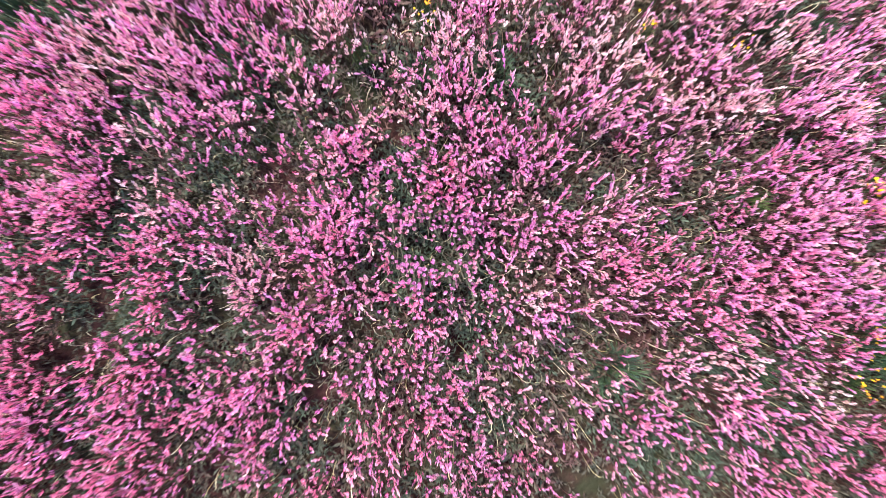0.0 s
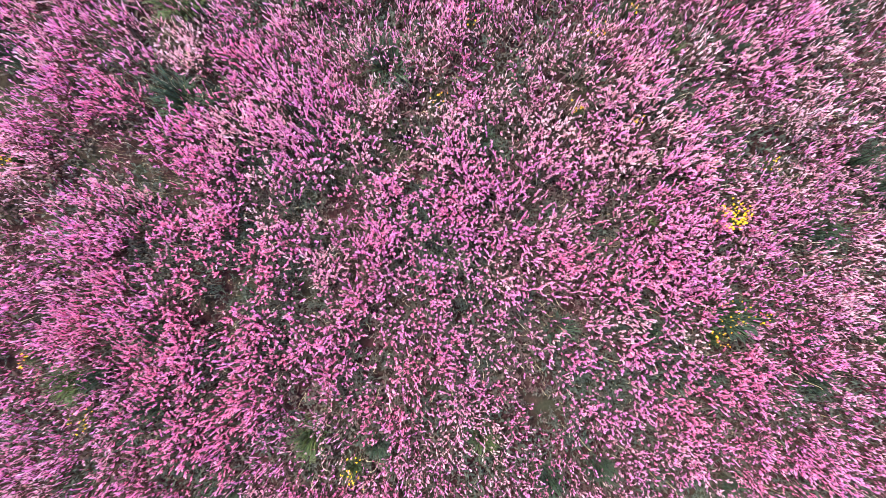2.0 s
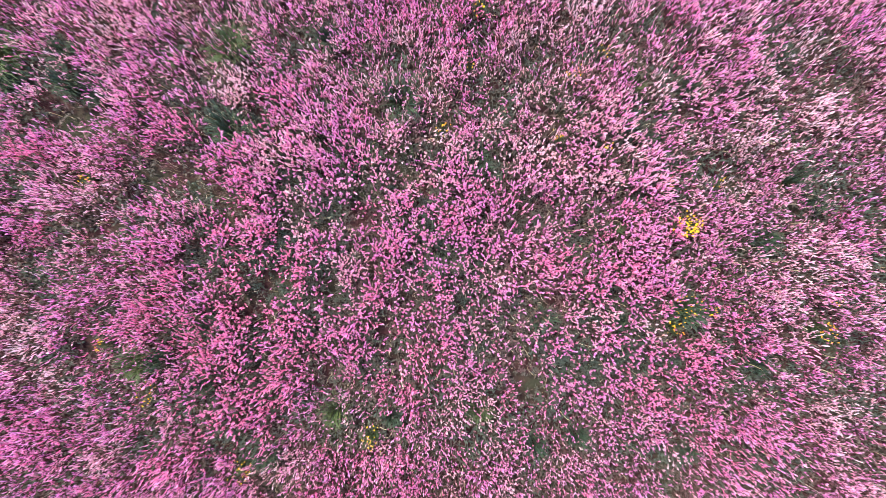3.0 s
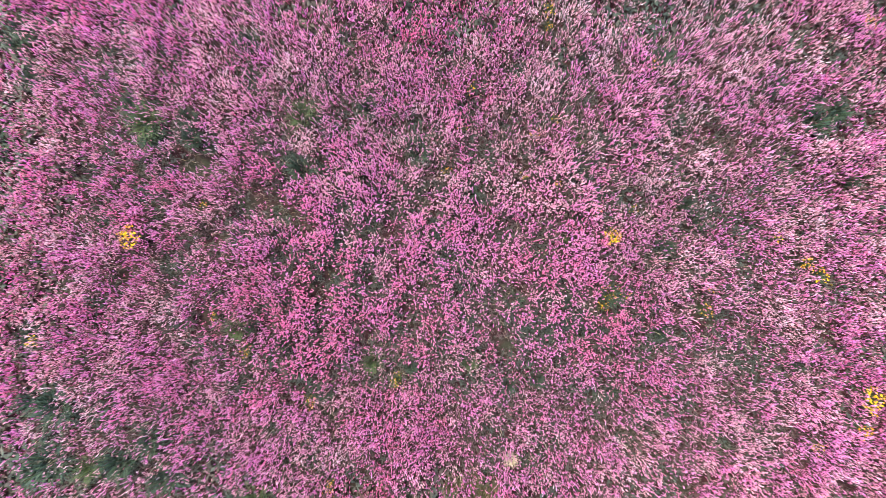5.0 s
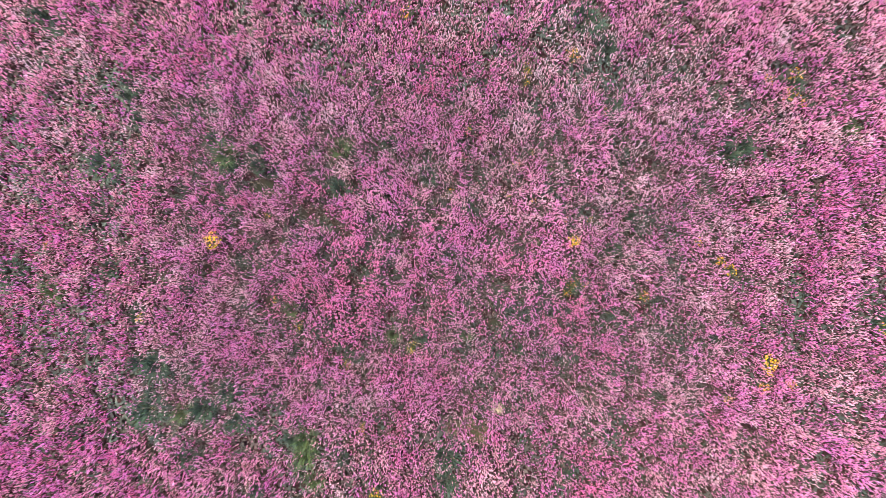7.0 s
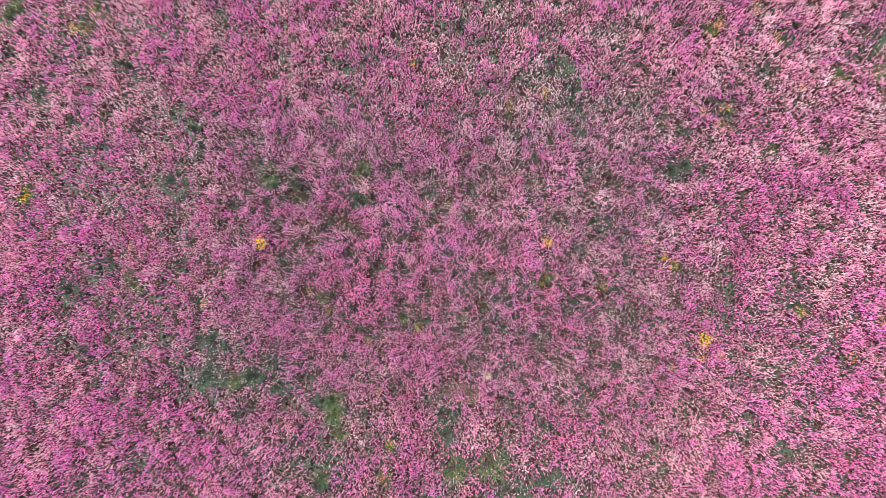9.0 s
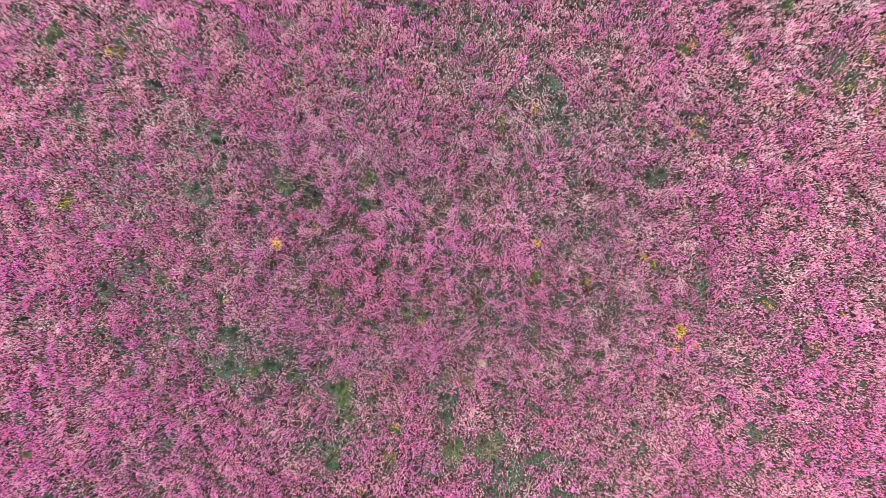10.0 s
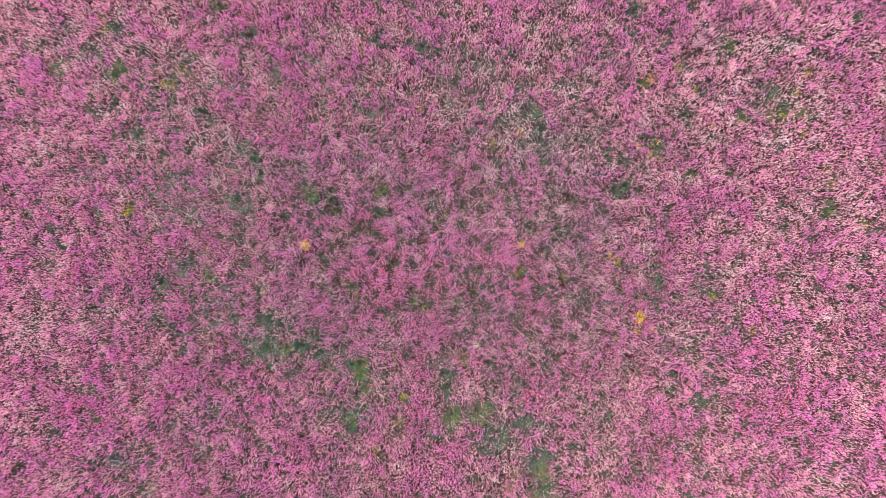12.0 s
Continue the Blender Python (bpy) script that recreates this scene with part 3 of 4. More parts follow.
def mesh_from(name, verts, tris, tone=None, high=None):
    me = bpy.data.meshes.new(name)
    verts, tris = np.asarray(verts, np.float32).reshape(-1, 3), np.asarray(tris, np.int32).reshape(-1, 3)
    me.vertices.add(len(verts))
    me.vertices.foreach_set("co", verts.ravel())
    me.loops.add(tris.size)
    me.loops.foreach_set("vertex_index", tris.ravel())
    me.polygons.add(len(tris))
    me.polygons.foreach_set("loop_start", np.arange(0, tris.size, 3, dtype=np.int32))
    for key, values in (("tone", tone), ("high", high)):
        if values is not None:
            me.attributes.new(key, "FLOAT", "POINT").data.foreach_set("value", np.broadcast_to(np.asarray(values, np.float32), len(verts)).copy())
    me.update(calc_edges=True)
    return me


def stuff(name, me, material, label, category):
    me.materials.append(material)
    return tagged(new(name, me), label, category, kind="stuff")


def part(name, me, material, parent, label=""):
    if not me.materials:
        me.materials.append(material)
    ob = new(name, me)
    ob.parent = parent
    if label:
        ob["label"] = label
    return ob


# ---------------------------------------------------------------- flower spikes


def head(petals, seed, kite):
    """A loose spike of upturned petals round the stem, in units of its radius and length. kite: petals of four corners, else of three."""
    r = random.Random(seed)
    v, f = [], []
    for k in range(petals):
        a = k * 2.4 + r.uniform(-0.5, 0.5)
        u = 0.72 * k / petals if kite else 0.12 * k / petals
        out, up, wide = r.uniform(0.85, 1.15) * (1.1 - 0.4 * u), r.uniform(0.22, 0.36) if petals > 5 else r.uniform(0.35, 0.5), r.uniform(0.55, 0.72)
        c, s, n = math.cos(a), math.sin(a), len(v)
        if kite:
            v += [(0.1 * c, 0.1 * s, u), (0.7 * out * c - wide * s, 0.7 * out * s + wide * c, u + 0.7 * up),
                  (0.7 * out * c + wide * s, 0.7 * out * s - wide * c, u + 0.7 * up), (out * c, out * s, u + up + r.uniform(-0.14, 0.04))]
            f += [(n, n + 2, n + 1), (n + 1, n + 2, n + 3)]
        else:
            wide *= 1.25
            out, top = 0.85 * out, r.uniform(0.5, 0.8)
            v += [(-0.25 * c, -0.25 * s, u), (out * c - wide * s, out * s + wide * c, top), (out * c + wide * s, out * s - wide * c, top - r.uniform(0, 0.2))]
            f += [(n, n + 2, n + 1)]
    return v, f


def stemmed(petals, seed, kite, sides):
    """A head on its stem; the stem's foot, marked by a height of -1, goes down to the ground."""
    v, f = head(petals, seed, kite)
    n, thin = len(v), 0.17
    if sides == 3:
        v += [(thin * math.cos(a), thin * math.sin(a), u) for u in (-1.0, 0.1) for a in (0, 2.1, 4.2)]
        f += [(n, n + 1, n + 4), (n, n + 4, n + 3), (n + 1, n + 2, n + 5), (n + 1, n + 5, n + 4), (n + 2, n, n + 3), (n + 2, n + 3, n + 5)]
    else:
        v += [(0.0, 0.0, -1.0), (1.3 * thin, 0.0, 0.15), (-1.3 * thin, 0.0, 0.15)]
        f += [(n, n + 1, n + 2)]
    return np.array(v, float), np.array(f, int), n


def grow(template, x, y, low, length, radius, lean, tone):
    """One flower at each point. low: where its head begins over the ground."""
    tv, tf, petal_corners = template
    n, m = len(x), len(tv)
    turn = rng.uniform(0, 2 * math.pi, n)
    c, s = np.cos(turn)[:, None], np.sin(turn)[:, None]
    rx, ry, u = tv[None, :, 0] * radius[:, None], tv[None, :, 1] * radius[:, None], tv[None, :, 2]
    z = np.where(u < -0.5, 0.0, low[:, None] + u * length[:, None])
    bend = z * z / (low + length)[:, None]
    v = np.empty((n, m, 3))
    v[:, :, 0] = x[:, None] + rx * c - ry * s + lean[0][:, None] * bend
    v[:, :, 1] = y[:, None] + rx * s + ry * c + lean[1][:, None] * bend
    v[:, :, 2] = ground_height(x, y)[:, None] + z - 0.004
    f = tf[None] + (np.arange(n) * m)[:, None, None]
    high = np.where(np.arange(m) >= petal_corners, 0.0, 0.26 + 0.74 * np.clip(u, 0, 1)) + np.zeros((n, 1))
    return v.reshape(-1, 3), f.reshape(-1, 3), np.repeat(tone, m), high.ravel()


def grow_mixed(templates, x, y, low, length, radius, lean, tone):
    """The same with several kinds of head, by turns."""
    k, pieces = len(templates), []
    for i, t in enumerate(templates):
        pieces.append(grow(t, x[i::k], y[i::k], low[i::k], length[i::k], radius[i::k], (lean[0][i::k], lean[1][i::k]), tone[i::k]))
    return merge(pieces)


def merge(pieces):
    v, f, t, h, start = [], [], [], [], 0
    for a, b, c, d in pieces:
        v.append(a), f.append(b + start), t.append(c), h.append(d)
        start += len(a)
    return np.concatenate(v), np.concatenate(f), np.concatenate(t), np.concatenate(h)


def plants(x, y, apart=0.27):
    """The plant that each flower belongs to: its middle, how far off it is, and three random traits."""
    i, j = np.floor(x / apart).astype(int), np.floor(y / apart).astype(int)
    best, found = np.full(len(x), 9.0), [np.zeros(len(x)) for _ in range(5)]
    for di in (-1, 0, 1):
        for dj in (-1, 0, 1):
            p, q = i + di + 4000, j + dj + 4000
            key = (p * 7919 + q * 10473 + (p * q) % 97 * 131) % 4096
            cx, cy = (p - 4000 + 0.1 + 0.8 * TABLE[key]) * apart, (q - 4000 + 0.1 + 0.8 * TABLE[(key + 1371) % 4096]) * apart
            reach = np.hypot(x - cx, y - cy) / (0.75 + 0.5 * TABLE[(key + 733) % 4096])
            nearer = reach < best
            best[nearer] = reach[nearer]
            for kept, value in zip(found, (cx, cy, TABLE[(key + 97) % 4096], TABLE[(key + 211) % 4096], TABLE[(key + 509) % 4096])):
                kept[nearer] = value[nearer]
    return best, *found


THICKEST = 3000                        # flower buds for each square metre, before gaps


def thickness(x, y):
    """Flowers for each square metre: fewer and fuller ones away from the middle."""
    return THICKEST / (1 + np.clip(np.hypot(x / 1.78, y) - 1.4, 0, None) / 9.0)


def stand(x, y, even=True):
    """Heights, lengths, widths, leans and hues of the flowers at these points, thinned out by the cover."""
    d = cover(x, y)
    off, _, _, _, _, spread = plants(x, y)
    off = off * (0.72 + 0.56 * smooth_noise(x, y, 0.11, 33))
    vigour = np.clip((1.2 - (off / 0.200) ** 2) * 2.6, 0.55, 1.0) * np.where(spread < 0.10, 0.5, 1.0)
    _, _, _, _, lift, _ = plants(x, y, 0.105)
    _, _, _, _, stray, _ = plants(x, y, 0.048)
    d *= vigour * np.where(lift < 0.26, 0.14, 1.0) * np.where(stray < 0.16, 0.15, 1.0)
    edge = np.clip(np.minimum((HALF_X - np.abs(x)) / 0.4, (HALF_Y - np.abs(y)) / 0.4), 0, 1)
    keep = rng.random(len(x)) < (d * 0.97 + 0.01) * edge
    x, y, d = x[keep], y[keep], d[keep]
    n = len(x)
    off, cx, cy, tint, rise, spread = plants(x, y)
    pull = 0.86 + 0.14 * spread
    x, y = cx + (x - cx) * pull, cy + (y - cy) * pull
    _, bx, by, shade, lift, tight = plants(x, y, 0.105)
    pull = 0.52 + 0.3 * tight
    x, y = bx + (x - bx) * pull, by + (y - by) * pull
    outer = np.clip((np.hypot(x / 1.78, y) - 3) / 3, 0, 1)
    fuller = 1.0 if even else (1.05 + 0.09 * outer) * np.sqrt(THICKEST / thickness(x, y))
    mound = smooth_noise(x, y, 0.3, 21)
    dome = 1 - np.clip(off / 0.18, 0, 1) ** 2
    low = 0.10 + 0.08 * mound + 0.10 * d + 0.08 * rise + 0.09 * dome + 0.16 * (lift - 0.5) + rng.uniform(-0.02, 0.02, n)
    low = np.where(rng.random(n) < 0.45, low * rng.uniform(0.4, 0.95, n), low)
    length = rng.uniform(0.058, 0.120, n) * fuller
    radius = rng.uniform(0.0068, 0.0108, n) * fuller ** 0.9
    lean = rng.normal(0, 0.16, n) + 0.25 * (smooth_noise(x, y, 0.5, 31) - 0.5), rng.normal(0.05, 0.16, n) + 0.25 * (smooth_noise(x, y, 0.5, 32) - 0.5)
    tone = np.clip(hue_of(x, y) + (0.62 * (tint - 0.5) + 0.68 * (shade - 0.5) + rng.normal(0, 0.16, n)) * (1 - 0.35 * outer), 0, 1)
    return x, y, low, length, radius, lean, tone


FLOWERS = "dense stand of pink and magenta wildflower spikes in the meadow"
x, y = scatter(*NEAR, THICKEST, PATCH)
v, f, t, h = grow_mixed([stemmed(7, k, True, 3) for k in range(5)], *stand(x, y))
stuff("pink_wildflowers", mesh_from("pink_wildflowers", v, f, t, h), PETAL, FLOWERS, "flowers")

x, y = scatter(*MIDDLE, THICKEST, NEAR)
keep = rng.random(len(x)) < thickness(x, y) / THICKEST
v, f, t, h = grow_mixed([stemmed(3, k + 20, True, 1) for k in range(5)], *stand(x[keep], y[keep], False))
stuff("pink_wildflowers", mesh_from("pink_wildflowers", v, f, t, h), PETAL, FLOWERS, "flowers")

x, y = scatter(HALF_X, HALF_Y, 2550, MIDDLE)
keep = rng.random(len(x)) < thickness(x, y) / 2550
v, f, t, h = grow_mixed([stemmed(2, k + 40, False, 1) for k in range(6)], *stand(x[keep], y[keep], False))
stuff("pink_wildflowers", mesh_from("pink_wildflowers", v, f, t, h), PETAL, FLOWERS, "flowers")

# the meadow goes on past what the flight overlooks
x, y = scatter(40.0, 30.0, 26)
keep = ((np.abs(x) > HALF_X + 0.05) | (np.abs(y) > HALF_Y + 0.05)) & (rng.random(len(x)) < np.clip(1.15 - np.hypot(x / 40, y / 30), 0, 1))
x, y = x[keep], y[keep]
n = len(x)
v, f, t, h = grow_mixed([stemmed(2, k + 60, False, 1) for k in range(4)], x, y, rng.uniform(0.04, 0.12, n), rng.uniform(0.16, 0.26, n), rng.uniform(0.04, 0.08, n),
                        (rng.normal(0, 0.2, n), rng.normal(0, 0.2, n)), np.clip(hue_of(x, y) + rng.normal(0, 0.2, n), 0, 1))
stuff("pink_wildflowers", mesh_from("pink_wildflowers", v, f, t, h), PETAL, "clumps of pink wildflowers in the farther meadow", "flowers")

# ---------------------------------------------------------------- leaves between the flowers


def shoot(leaves, seed):
    """A thin upright stem with narrow leaves all the way up, in units of its reach and height."""
    r = random.Random(seed)
    v, f = [(-0.05, 0.0, 0.0), (0.05, 0.0, 0.0), (0.0, 0.0, 1.0)], [(0, 1, 2)]
    for k in range(leaves):
        a, u = k * 2.4 + r.uniform(-0.4, 0.4), 0.15 + 0.75 * k / leaves
        out, wide, up = r.uniform(0.7, 1.15) * (1.1 - 0.5 * u), r.uniform(0.09, 0.15), r.uniform(0.05, 0.25)
        c, s, n = math.cos(a), math.sin(a), len(v)
        v += [(0.0, 0.0, u), (0.5 * out * c - wide * s, 0.5 * out * s + wide * c, u + 0.8 * up),
              (0.5 * out * c + wide * s, 0.5 * out * s - wide * c, u + 0.8 * up), (out * c, out * s, u + up)]
        f += [(n, n + 2, n + 1), (n + 1, n + 2, n + 3)]
    return np.array(v, float), np.array(f, int), len(v)


def undergrowth(half, per_m2, inside, size, leaves):
    x, y = scatter(*half, per_m2, inside)
    bare = np.ones(len(x))
    for cx, cy, r in GAPS:
        bare *= 1 - 0.82 * np.exp(-((np.hypot(x - cx, y - cy) / (1.1 * r)) ** 2))
    keep = rng.random(len(x)) < bare
    x, y = x[keep], y[keep]
    n = len(x)
    bushy = blotch(x, y)
    patch = np.maximum(smooth_noise(x, y, 0.3, 41), 0.9 * bushy)
    tone = np.clip(0.16 + 0.6 * smooth_noise(x, y, 0.45, 42) + rng.normal(0.0, 0.18, n) - 0.45 * bushy, 0, 1)
    lean = rng.normal(0, 0.22, n), rng.normal(0, 0.22, n)
    height = (0.10 + 0.15 * patch) * rng.uniform(0.55, 1.25, n)
    return grow_mixed([shoot(leaves, k) for k in range(5)], x, y, np.zeros(n), height, rng.uniform(0.022, 0.045, n) * size, lean, tone)


for half, per_m2, inside, size, leaves in ((NEAR, 1250, None, 1.05, 6), (MIDDLE, 480, NEAR, 1.6, 4), ((HALF_X, HALF_Y), 92, MIDDLE, 4.6, 3)):
    v, f, t, h = undergrowth(half, per_m2, inside, size, leaves)
    stuff("meadow_leaves", mesh_from("meadow_leaves", v, f, t), FOLIAGE, "dark grey-green narrow leaves under the flowers", "leaves")


def dry_stalks(half, per_m2, inside, width):
    """Pale curved stems that stick out between the flowers."""
    x, y = scatter(*half, per_m2, inside)
    keep = rng.random(len(x)) < smooth_noise(x, y, 0.7, 51) ** 1.5 * 1.3
    x, y = x[keep], y[keep]
    n, steps = len(x), 5
    a, curl = rng.uniform(0, 2 * math.pi, n), rng.uniform(-3.4, 3.4, n)
    tall, reach = rng.uniform(0.17, 0.33, n), rng.uniform(0.008, 0.035, n)
    v = np.empty((n, steps + 1, 2, 3))
    px, py = x.copy(), y.copy()
    for k in range(steps + 1):
        u = k / steps
        for side in (0, 1):
            w = (side - 0.5) * 2 * width * (1.1 - 0.6 * u)
            v[:, k, side, 0], v[:, k, side, 1] = px - np.sin(a) * w, py + np.cos(a) * w
            v[:, k, side, 2] = ground_height(x, y) + tall * math.sin(u * 1.75)
        a = a + curl / steps
        px, py = px + np.cos(a) * reach * (0.2 + u * 0.8), py + np.sin(a) * reach * (0.2 + u * 0.8)
    quads = [(2 * k, 2 * k + 1, 2 * k + 3, 2 * k, 2 * k + 3, 2 * k + 2) for k in range(steps)]
    f = np.array(quads).reshape(-1, 3)[None] + (np.arange(n) * 2 * (steps + 1))[:, None, None]
    return v.reshape(-1, 3), f.reshape(-1, 3), np.repeat(rng.random(n), 2 * (steps + 1))


for half, per_m2, inside, width in ((NEAR, 150, None, 0.0015), (MIDDLE, 40, NEAR, 0.0026)):
    v, f, t = dry_stalks(half, per_m2, inside, width)
    stuff("dry_stalks", mesh_from("dry_stalks", v, f, t), STRAW, "thin pale dry curved stalks among the flowers", "stalks")

# ---------------------------------------------------------------- ground


def build_ground():
    def lines(half, step):
        inner = np.arange(-half, half + step / 2, step)
        far, d = [], half
        while d < 900:
            d *= 1.35
            far.append(d)
        return np.concatenate([-np.array(far[::-1]), inner, np.array(far)])
    gx, gy = np.meshgrid(lines(16.2, 0.225), lines(9.9, 0.225))
    v = np.stack([gx, gy, ground_height(gx, gy)], -1).reshape(-1, 3)
    rows, cols = gx.shape
    i = (np.arange(rows - 1)[:, None] * cols + np.arange(cols - 1)[None]).ravel()
    f = np.concatenate([np.stack([i, i + 1, i + cols + 1], 1), np.stack([i, i + cols + 1, i + cols], 1)])
    me = mesh_from("ground", v, f)
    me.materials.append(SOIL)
    tagged(new("ground", me), "reddish-brown meadow soil with moss and dry litter, darkened for the shade between plants", "ground", kind="structure")


build_ground()

# ---------------------------------------------------------------- grass tufts


def tuft_mesh(seed, tone):
    r = np.random.default_rng(seed)
    n = 190
    rad, ang = 0.75 * np.sqrt(r.random(n)), r.uniform(0, 2 * math.pi, n)
    x, y = rad * np.cos(ang) * 0.6, rad * np.sin(ang) * 0.6
    a = ang + r.normal(0, 0.7, n)
    reach, rise, w = r.uniform(0.35, 0.95, n) * (0.4 + rad), r.uniform(0.10, 0.24, n), r.uniform(0.010, 0.020, n)
    v = np.empty((n, 7, 3))
    for k, (along, up, s) in enumerate(((0, 0, 1), (0, 0, -1), (0.3, 0.65, 1), (0.3, 0.65, -1), (0.7, 1, 0.7), (0.7, 1, -0.7), (1.0, 0.92, 0))):
        v[:, k, 0] = x + np.cos(a) * reach * along - np.sin(a) * w * s
        v[:, k, 1] = y + np.sin(a) * reach * along + np.cos(a) * w * s
        v[:, k, 2] = rise * up
    f = np.array([(0, 1, 3), (0, 3, 2), (2, 3, 5), (2, 5, 4), (4, 5, 6)])[None] + (np.arange(n) * 7)[:, None, None]
    me = mesh_from("grass_tuft", v, f, np.repeat(np.clip(tone + r.normal(0, 0.15, n), 0, 1), 7))
    me.materials.append(GRASS)
    return me


DARK_TUFTS = [tuft_mesh(k, 0.12) for k in range(4)]
FRESH_TUFTS = [tuft_mesh(k + 10, 0.6) for k in range(3)]
pick = random.Random(3)
for i, (tx, ty, r) in enumerate(TUFTS):
    fresh = pick.random() < 0.2
    ob = new("grass_tuft", pick.choice(FRESH_TUFTS if fresh else DARK_TUFTS))
    wide = r * pick.uniform(1.15, 1.45)
    ob.matrix_world = pose(tx, ty, float(ground_height(tx, ty)) - 0.004, 0, 0, pick.uniform(0, 360)) @ Matrix.Diagonal((wide, wide * pick.uniform(0.75, 1.0), pick.uniform(1.3, 1.8), 1))
    tagged(ob, "bright green grass tuft among pink flowers" if fresh else "dark bluish-green leafy tuft among pink flowers", "grass", "grass tufts in the meadow")

# bleached tufts of dead grass, one by itself and two loose patches
dead = tuft_mesh(30, 0.6)
dead.materials.clear()
dead.materials.append(STRAW)
withered = tuft_mesh(31, 0.2)
withered.materials.clear()
withered.materials.append(OLIVE)
ob = new("dry_grass_tuft", dead)
ob.matrix_world = pose(STRAW_CLUMP[0], STRAW_CLUMP[1], float(ground_height(STRAW_CLUMP[0], STRAW_CLUMP[1])), 0, 0, 40) @ Matrix.Diagonal((0.12, 0.14, 1.1, 1))
tagged(ob, "bleached straw-coloured dead grass tuft among pink flowers", "grass")
for cx, cy, spread, count in WITHERED:
    for k in range(count):
        a, d = pick.uniform(0, 2 * math.pi), spread * math.sqrt(pick.random())
        tx, ty, wide = cx + d * math.cos(a), cy + 0.6 * d * math.sin(a), pick.uniform(0.14, 0.26)
        ob = new("dry_grass_tuft", withered)
        ob.matrix_world = pose(tx, ty, float(ground_height(tx, ty)) - 0.004, 0, 0, pick.uniform(0, 360)) @ Matrix.Diagonal((wide, wide, pick.uniform(1.1, 1.6), 1))
        tagged(ob, "half-withered olive-brown grass tuft among thin pink flowers", "grass", "withered grass tufts")

# ---------------------------------------------------------------- yellow flowers


def head_mesh(name, petals):
    """A small open daisy: dished petals round a raised eye."""
    v, f = [(0, 0, 0.35)], []
    for k in range(petals):
        a = 2 * math.pi * k / petals
        h = math.pi / petals
        n = len(v)
        for r, b, z in ((0.22, -h, 0.1), (0.22, h, 0.1), (0.85, -h * 0.8, 0.22), (0.85, h * 0.8, 0.22), (1.0, 0, 0.16)):
            v.append((r * math.cos(a + b), r * math.sin(a + b), z))
        f += [(0, n, n + 1), (n, n + 2, n + 3), (n, n + 3, n + 1), (n + 2, n + 4, n + 3)]
    return mesh_from(name, v, f)


def stem_mesh():
    v = [(0.0016 * math.cos(a), 0.0016 * math.sin(a), z) for z in (0.0, 1.0) for a in (0, 2.1, 4.2)]
    f = [(0, 1, 4), (0, 4, 3), (1, 2, 5), (1, 5, 4), (2, 0, 3), (2, 3, 5)]
    return mesh_from("stem", v, f, 0.5)


def small_foliage(seed):
    me = tuft_mesh(seed, 0.45)
    me.name = "foliage"
    return me


HEADS = {"yellow": head_mesh("flower_head", 8), "ochre": head_mesh("flower_head", 7)}
HEADS["yellow"].materials.append(YELLOW)
HEADS["ochre"].materials.append(ORANGE)
STEM = stem_mesh()
STEM.materials.append(GRASS)
LEAVES = [small_foliage(50), small_foliage(51)]
FULL_BLOOM = ((-4.5, 0.19), (2.42, 0.25), (6.1, -2.02))       # the clumps that flower most
for cx, cy, r in CLUMPS:
    full = any(math.hypot(cx - bx, cy - by) < 0.25 for bx, by in FULL_BLOOM)
    kind = "ochre" if not full and pick.random() < 0.6 else "yellow"
    z = float(ground_height(cx, cy)) - 0.004
    clump = new("yellow_flower_clump" if kind == "yellow" else "ochre_flower_clump")
    clump.matrix_world = pose(cx, cy, z)
    leaf = part("foliage", pick.choice(LEAVES), GRASS, clump, "green narrow leaves")
    leaf.matrix_basis = pose(0, 0, 0, 0, 0, pick.uniform(0, 360)) @ Matrix.Diagonal((r * 1.1, r * 1.0, 1.1, 1))
    for k in range(85 if full else max(8, min(26, int(3000 * r * r)))):
        a, d = pick.uniform(0, 2 * math.pi), r * 1.15 * math.sqrt(pick.random())
        tall = pick.uniform(0.28, 0.36) if full else pick.uniform(0.20, 0.36)
        stem = part("stem", STEM, GRASS, clump)
        stem.matrix_basis = pose((1.4 if full and cx > 0 and cx < 4 else 0.85) * d * math.cos(a), d * math.sin(a), 0, pick.uniform(-7, 7), pick.uniform(-7, 7), 0) @ Matrix.Diagonal((1, 1, tall, 1))
        bloom = part("flower_head", HEADS[kind], YELLOW, stem, kind + " daisy-like head")
        size = pick.uniform(0.006, 0.0095) if full else pick.uniform(0.0045, 0.0075)
        size *= 1.0 if math.hypot(cx, cy) < 4 else 1.5                # the outer ones are larger kinds
        bloom.matrix_basis = pose(0, 0, 1.0, 0, 0, 0) @ Matrix.Diagonal((size, size, size / tall, 1)) @ pose(0, 0, 0, pick.uniform(-22, 22), pick.uniform(-22, 22), pick.uniform(0, 360))
    tagged(clump, kind + " daisy-like flowers in a leafy clump among pink spikes", "flowers", "yellow flower clumps")

# ---------------------------------------------------------------- single plants right under the start


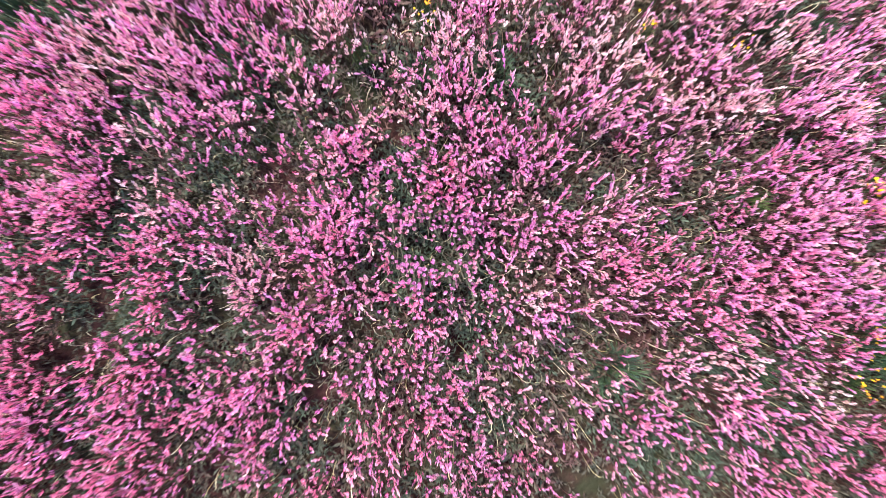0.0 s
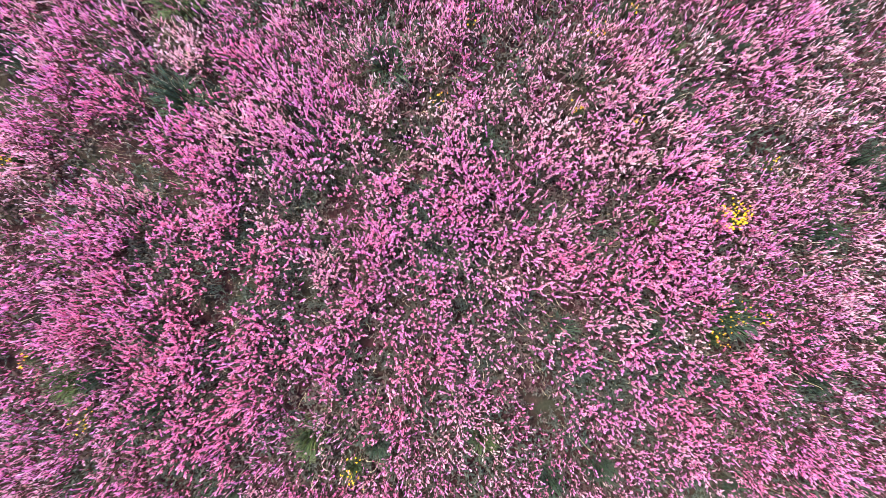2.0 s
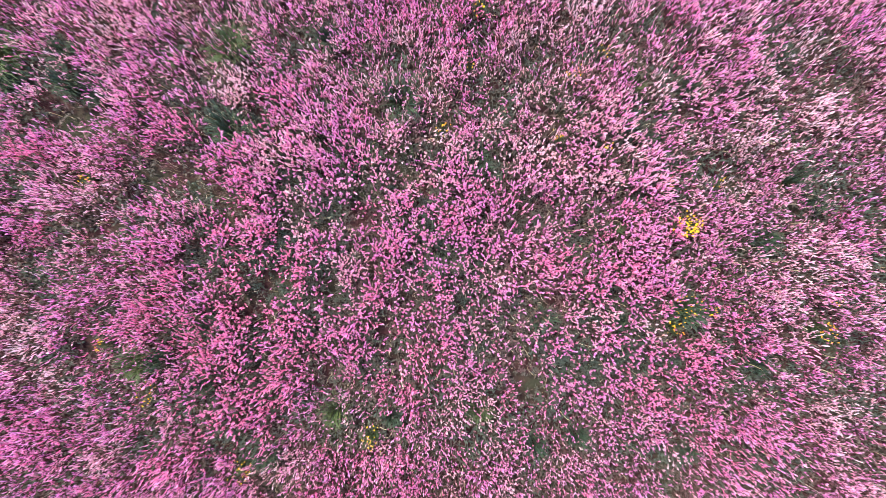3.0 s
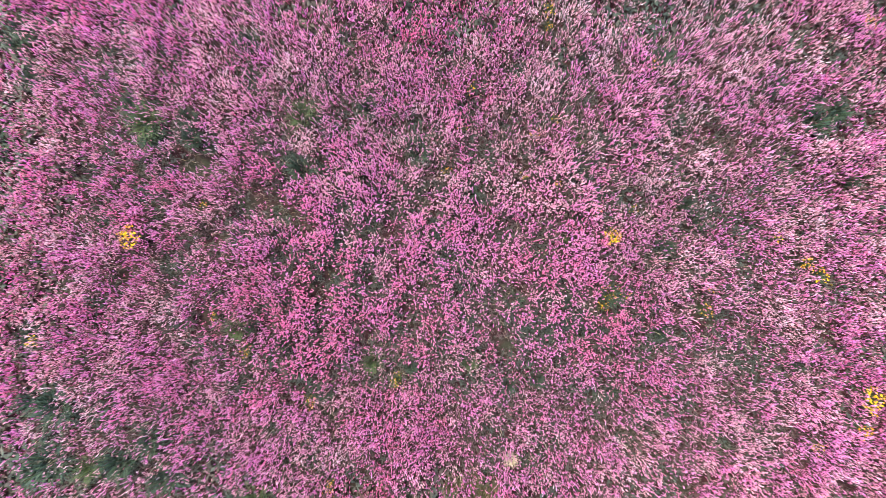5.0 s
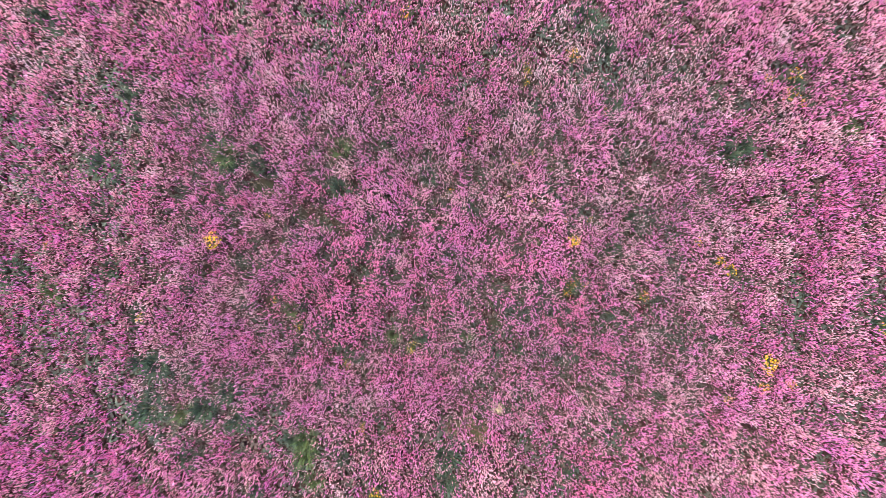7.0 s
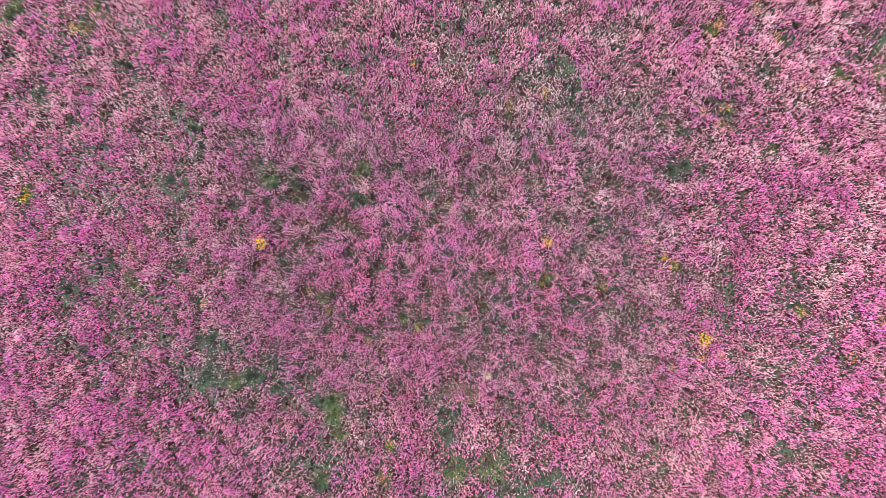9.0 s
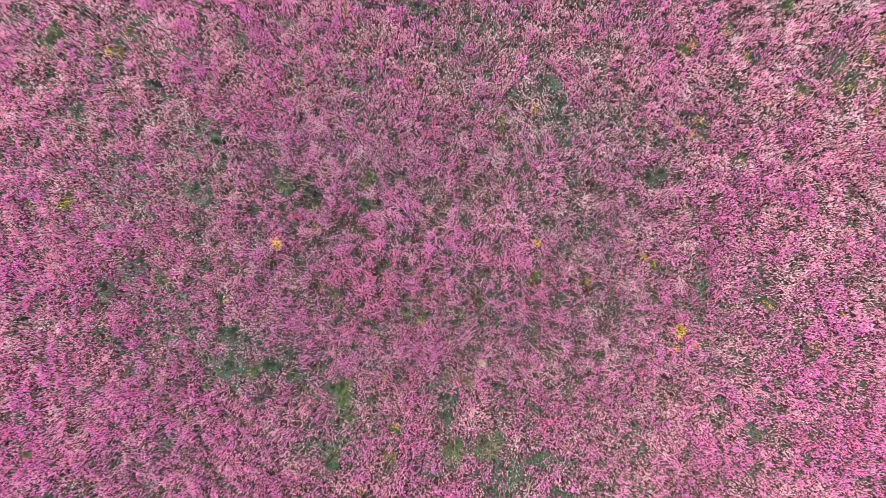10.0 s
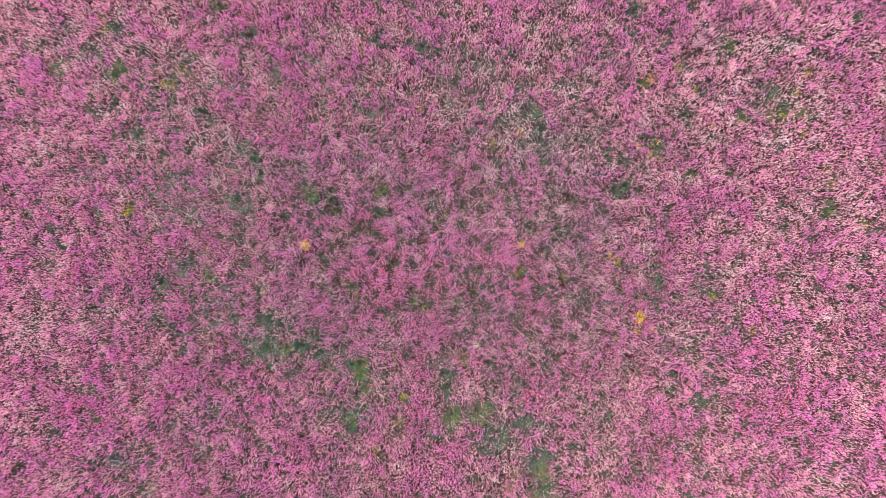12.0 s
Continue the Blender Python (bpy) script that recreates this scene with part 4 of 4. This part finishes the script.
def single_spikes(count):
    made = []
    for k in range(count):
        v, f = head(9, 90 + k, True)
        w = np.array(v)
        me = mesh_from("flower_spike", w * (0.008, 0.008, 0.080), f, np.clip(0.12 + 0.08 * k, 0, 1), 0.26 + 0.74 * np.clip(w[:, 2], 0, 1))
        me.materials.append(PETAL)
        made.append(me)
    return made


def leaf_meshes(count):
    made = []
    for k in range(count):
        r = np.random.default_rng(120 + k)
        reach, rise, w = r.uniform(0.04, 0.08), r.uniform(0.03, 0.07), r.uniform(0.002, 0.004)
        v = [(0, -w, 0), (0, w, 0), (reach * 0.45, -w, rise * 0.75), (reach * 0.45, w, rise * 0.75), (reach, 0, rise * 0.8)]
        me = mesh_from("leaf", v, [(0, 1, 3), (0, 3, 2), (2, 3, 4)], r.uniform(0.1, 0.6))
        me.materials.append(FOLIAGE)
        made.append(me)
    return made


SPIKES, LEAF = single_spikes(10), leaf_meshes(6)
x, y, low, length, radius, lean, tone = stand(*scatter(*PATCH, THICKEST))
for k in range(len(x)):
    tall = float(low[k])
    plant = new("pink_wildflower")
    plant.matrix_world = pose(x[k], y[k], float(ground_height(x[k], y[k])) - 0.004, math.degrees(-0.7 * lean[1][k]), math.degrees(0.7 * lean[0][k]), pick.uniform(0, 8))
    stem = part("stem", STEM, GRASS, plant)
    stem.matrix_basis = Matrix.Diagonal((1, 1, tall, 1))
    spike = part("flower_spike", SPIKES[int(max(0, min(9, (tone[k] - 0.08) / 0.08)))], PETAL, plant, "pink spike of crowded bracts")
    wide = float(radius[k]) / 0.008
    spike.matrix_basis = pose(0, 0, tall - 0.004, 0, 0, pick.uniform(0, 360)) @ Matrix.Diagonal((wide, wide, float(length[k]) / 0.08, 1))
    for i in range(3):
        leaf = part("leaf", pick.choice(LEAF), FOLIAGE, plant)
        leaf.matrix_basis = pose(0, 0, tall * (0.15 + 0.25 * i), 0, 0, i * 137 + pick.uniform(-30, 30))
    tagged(plant, "single pink wildflower spike on a thin leafy stem", "flower", "pink wildflowers")
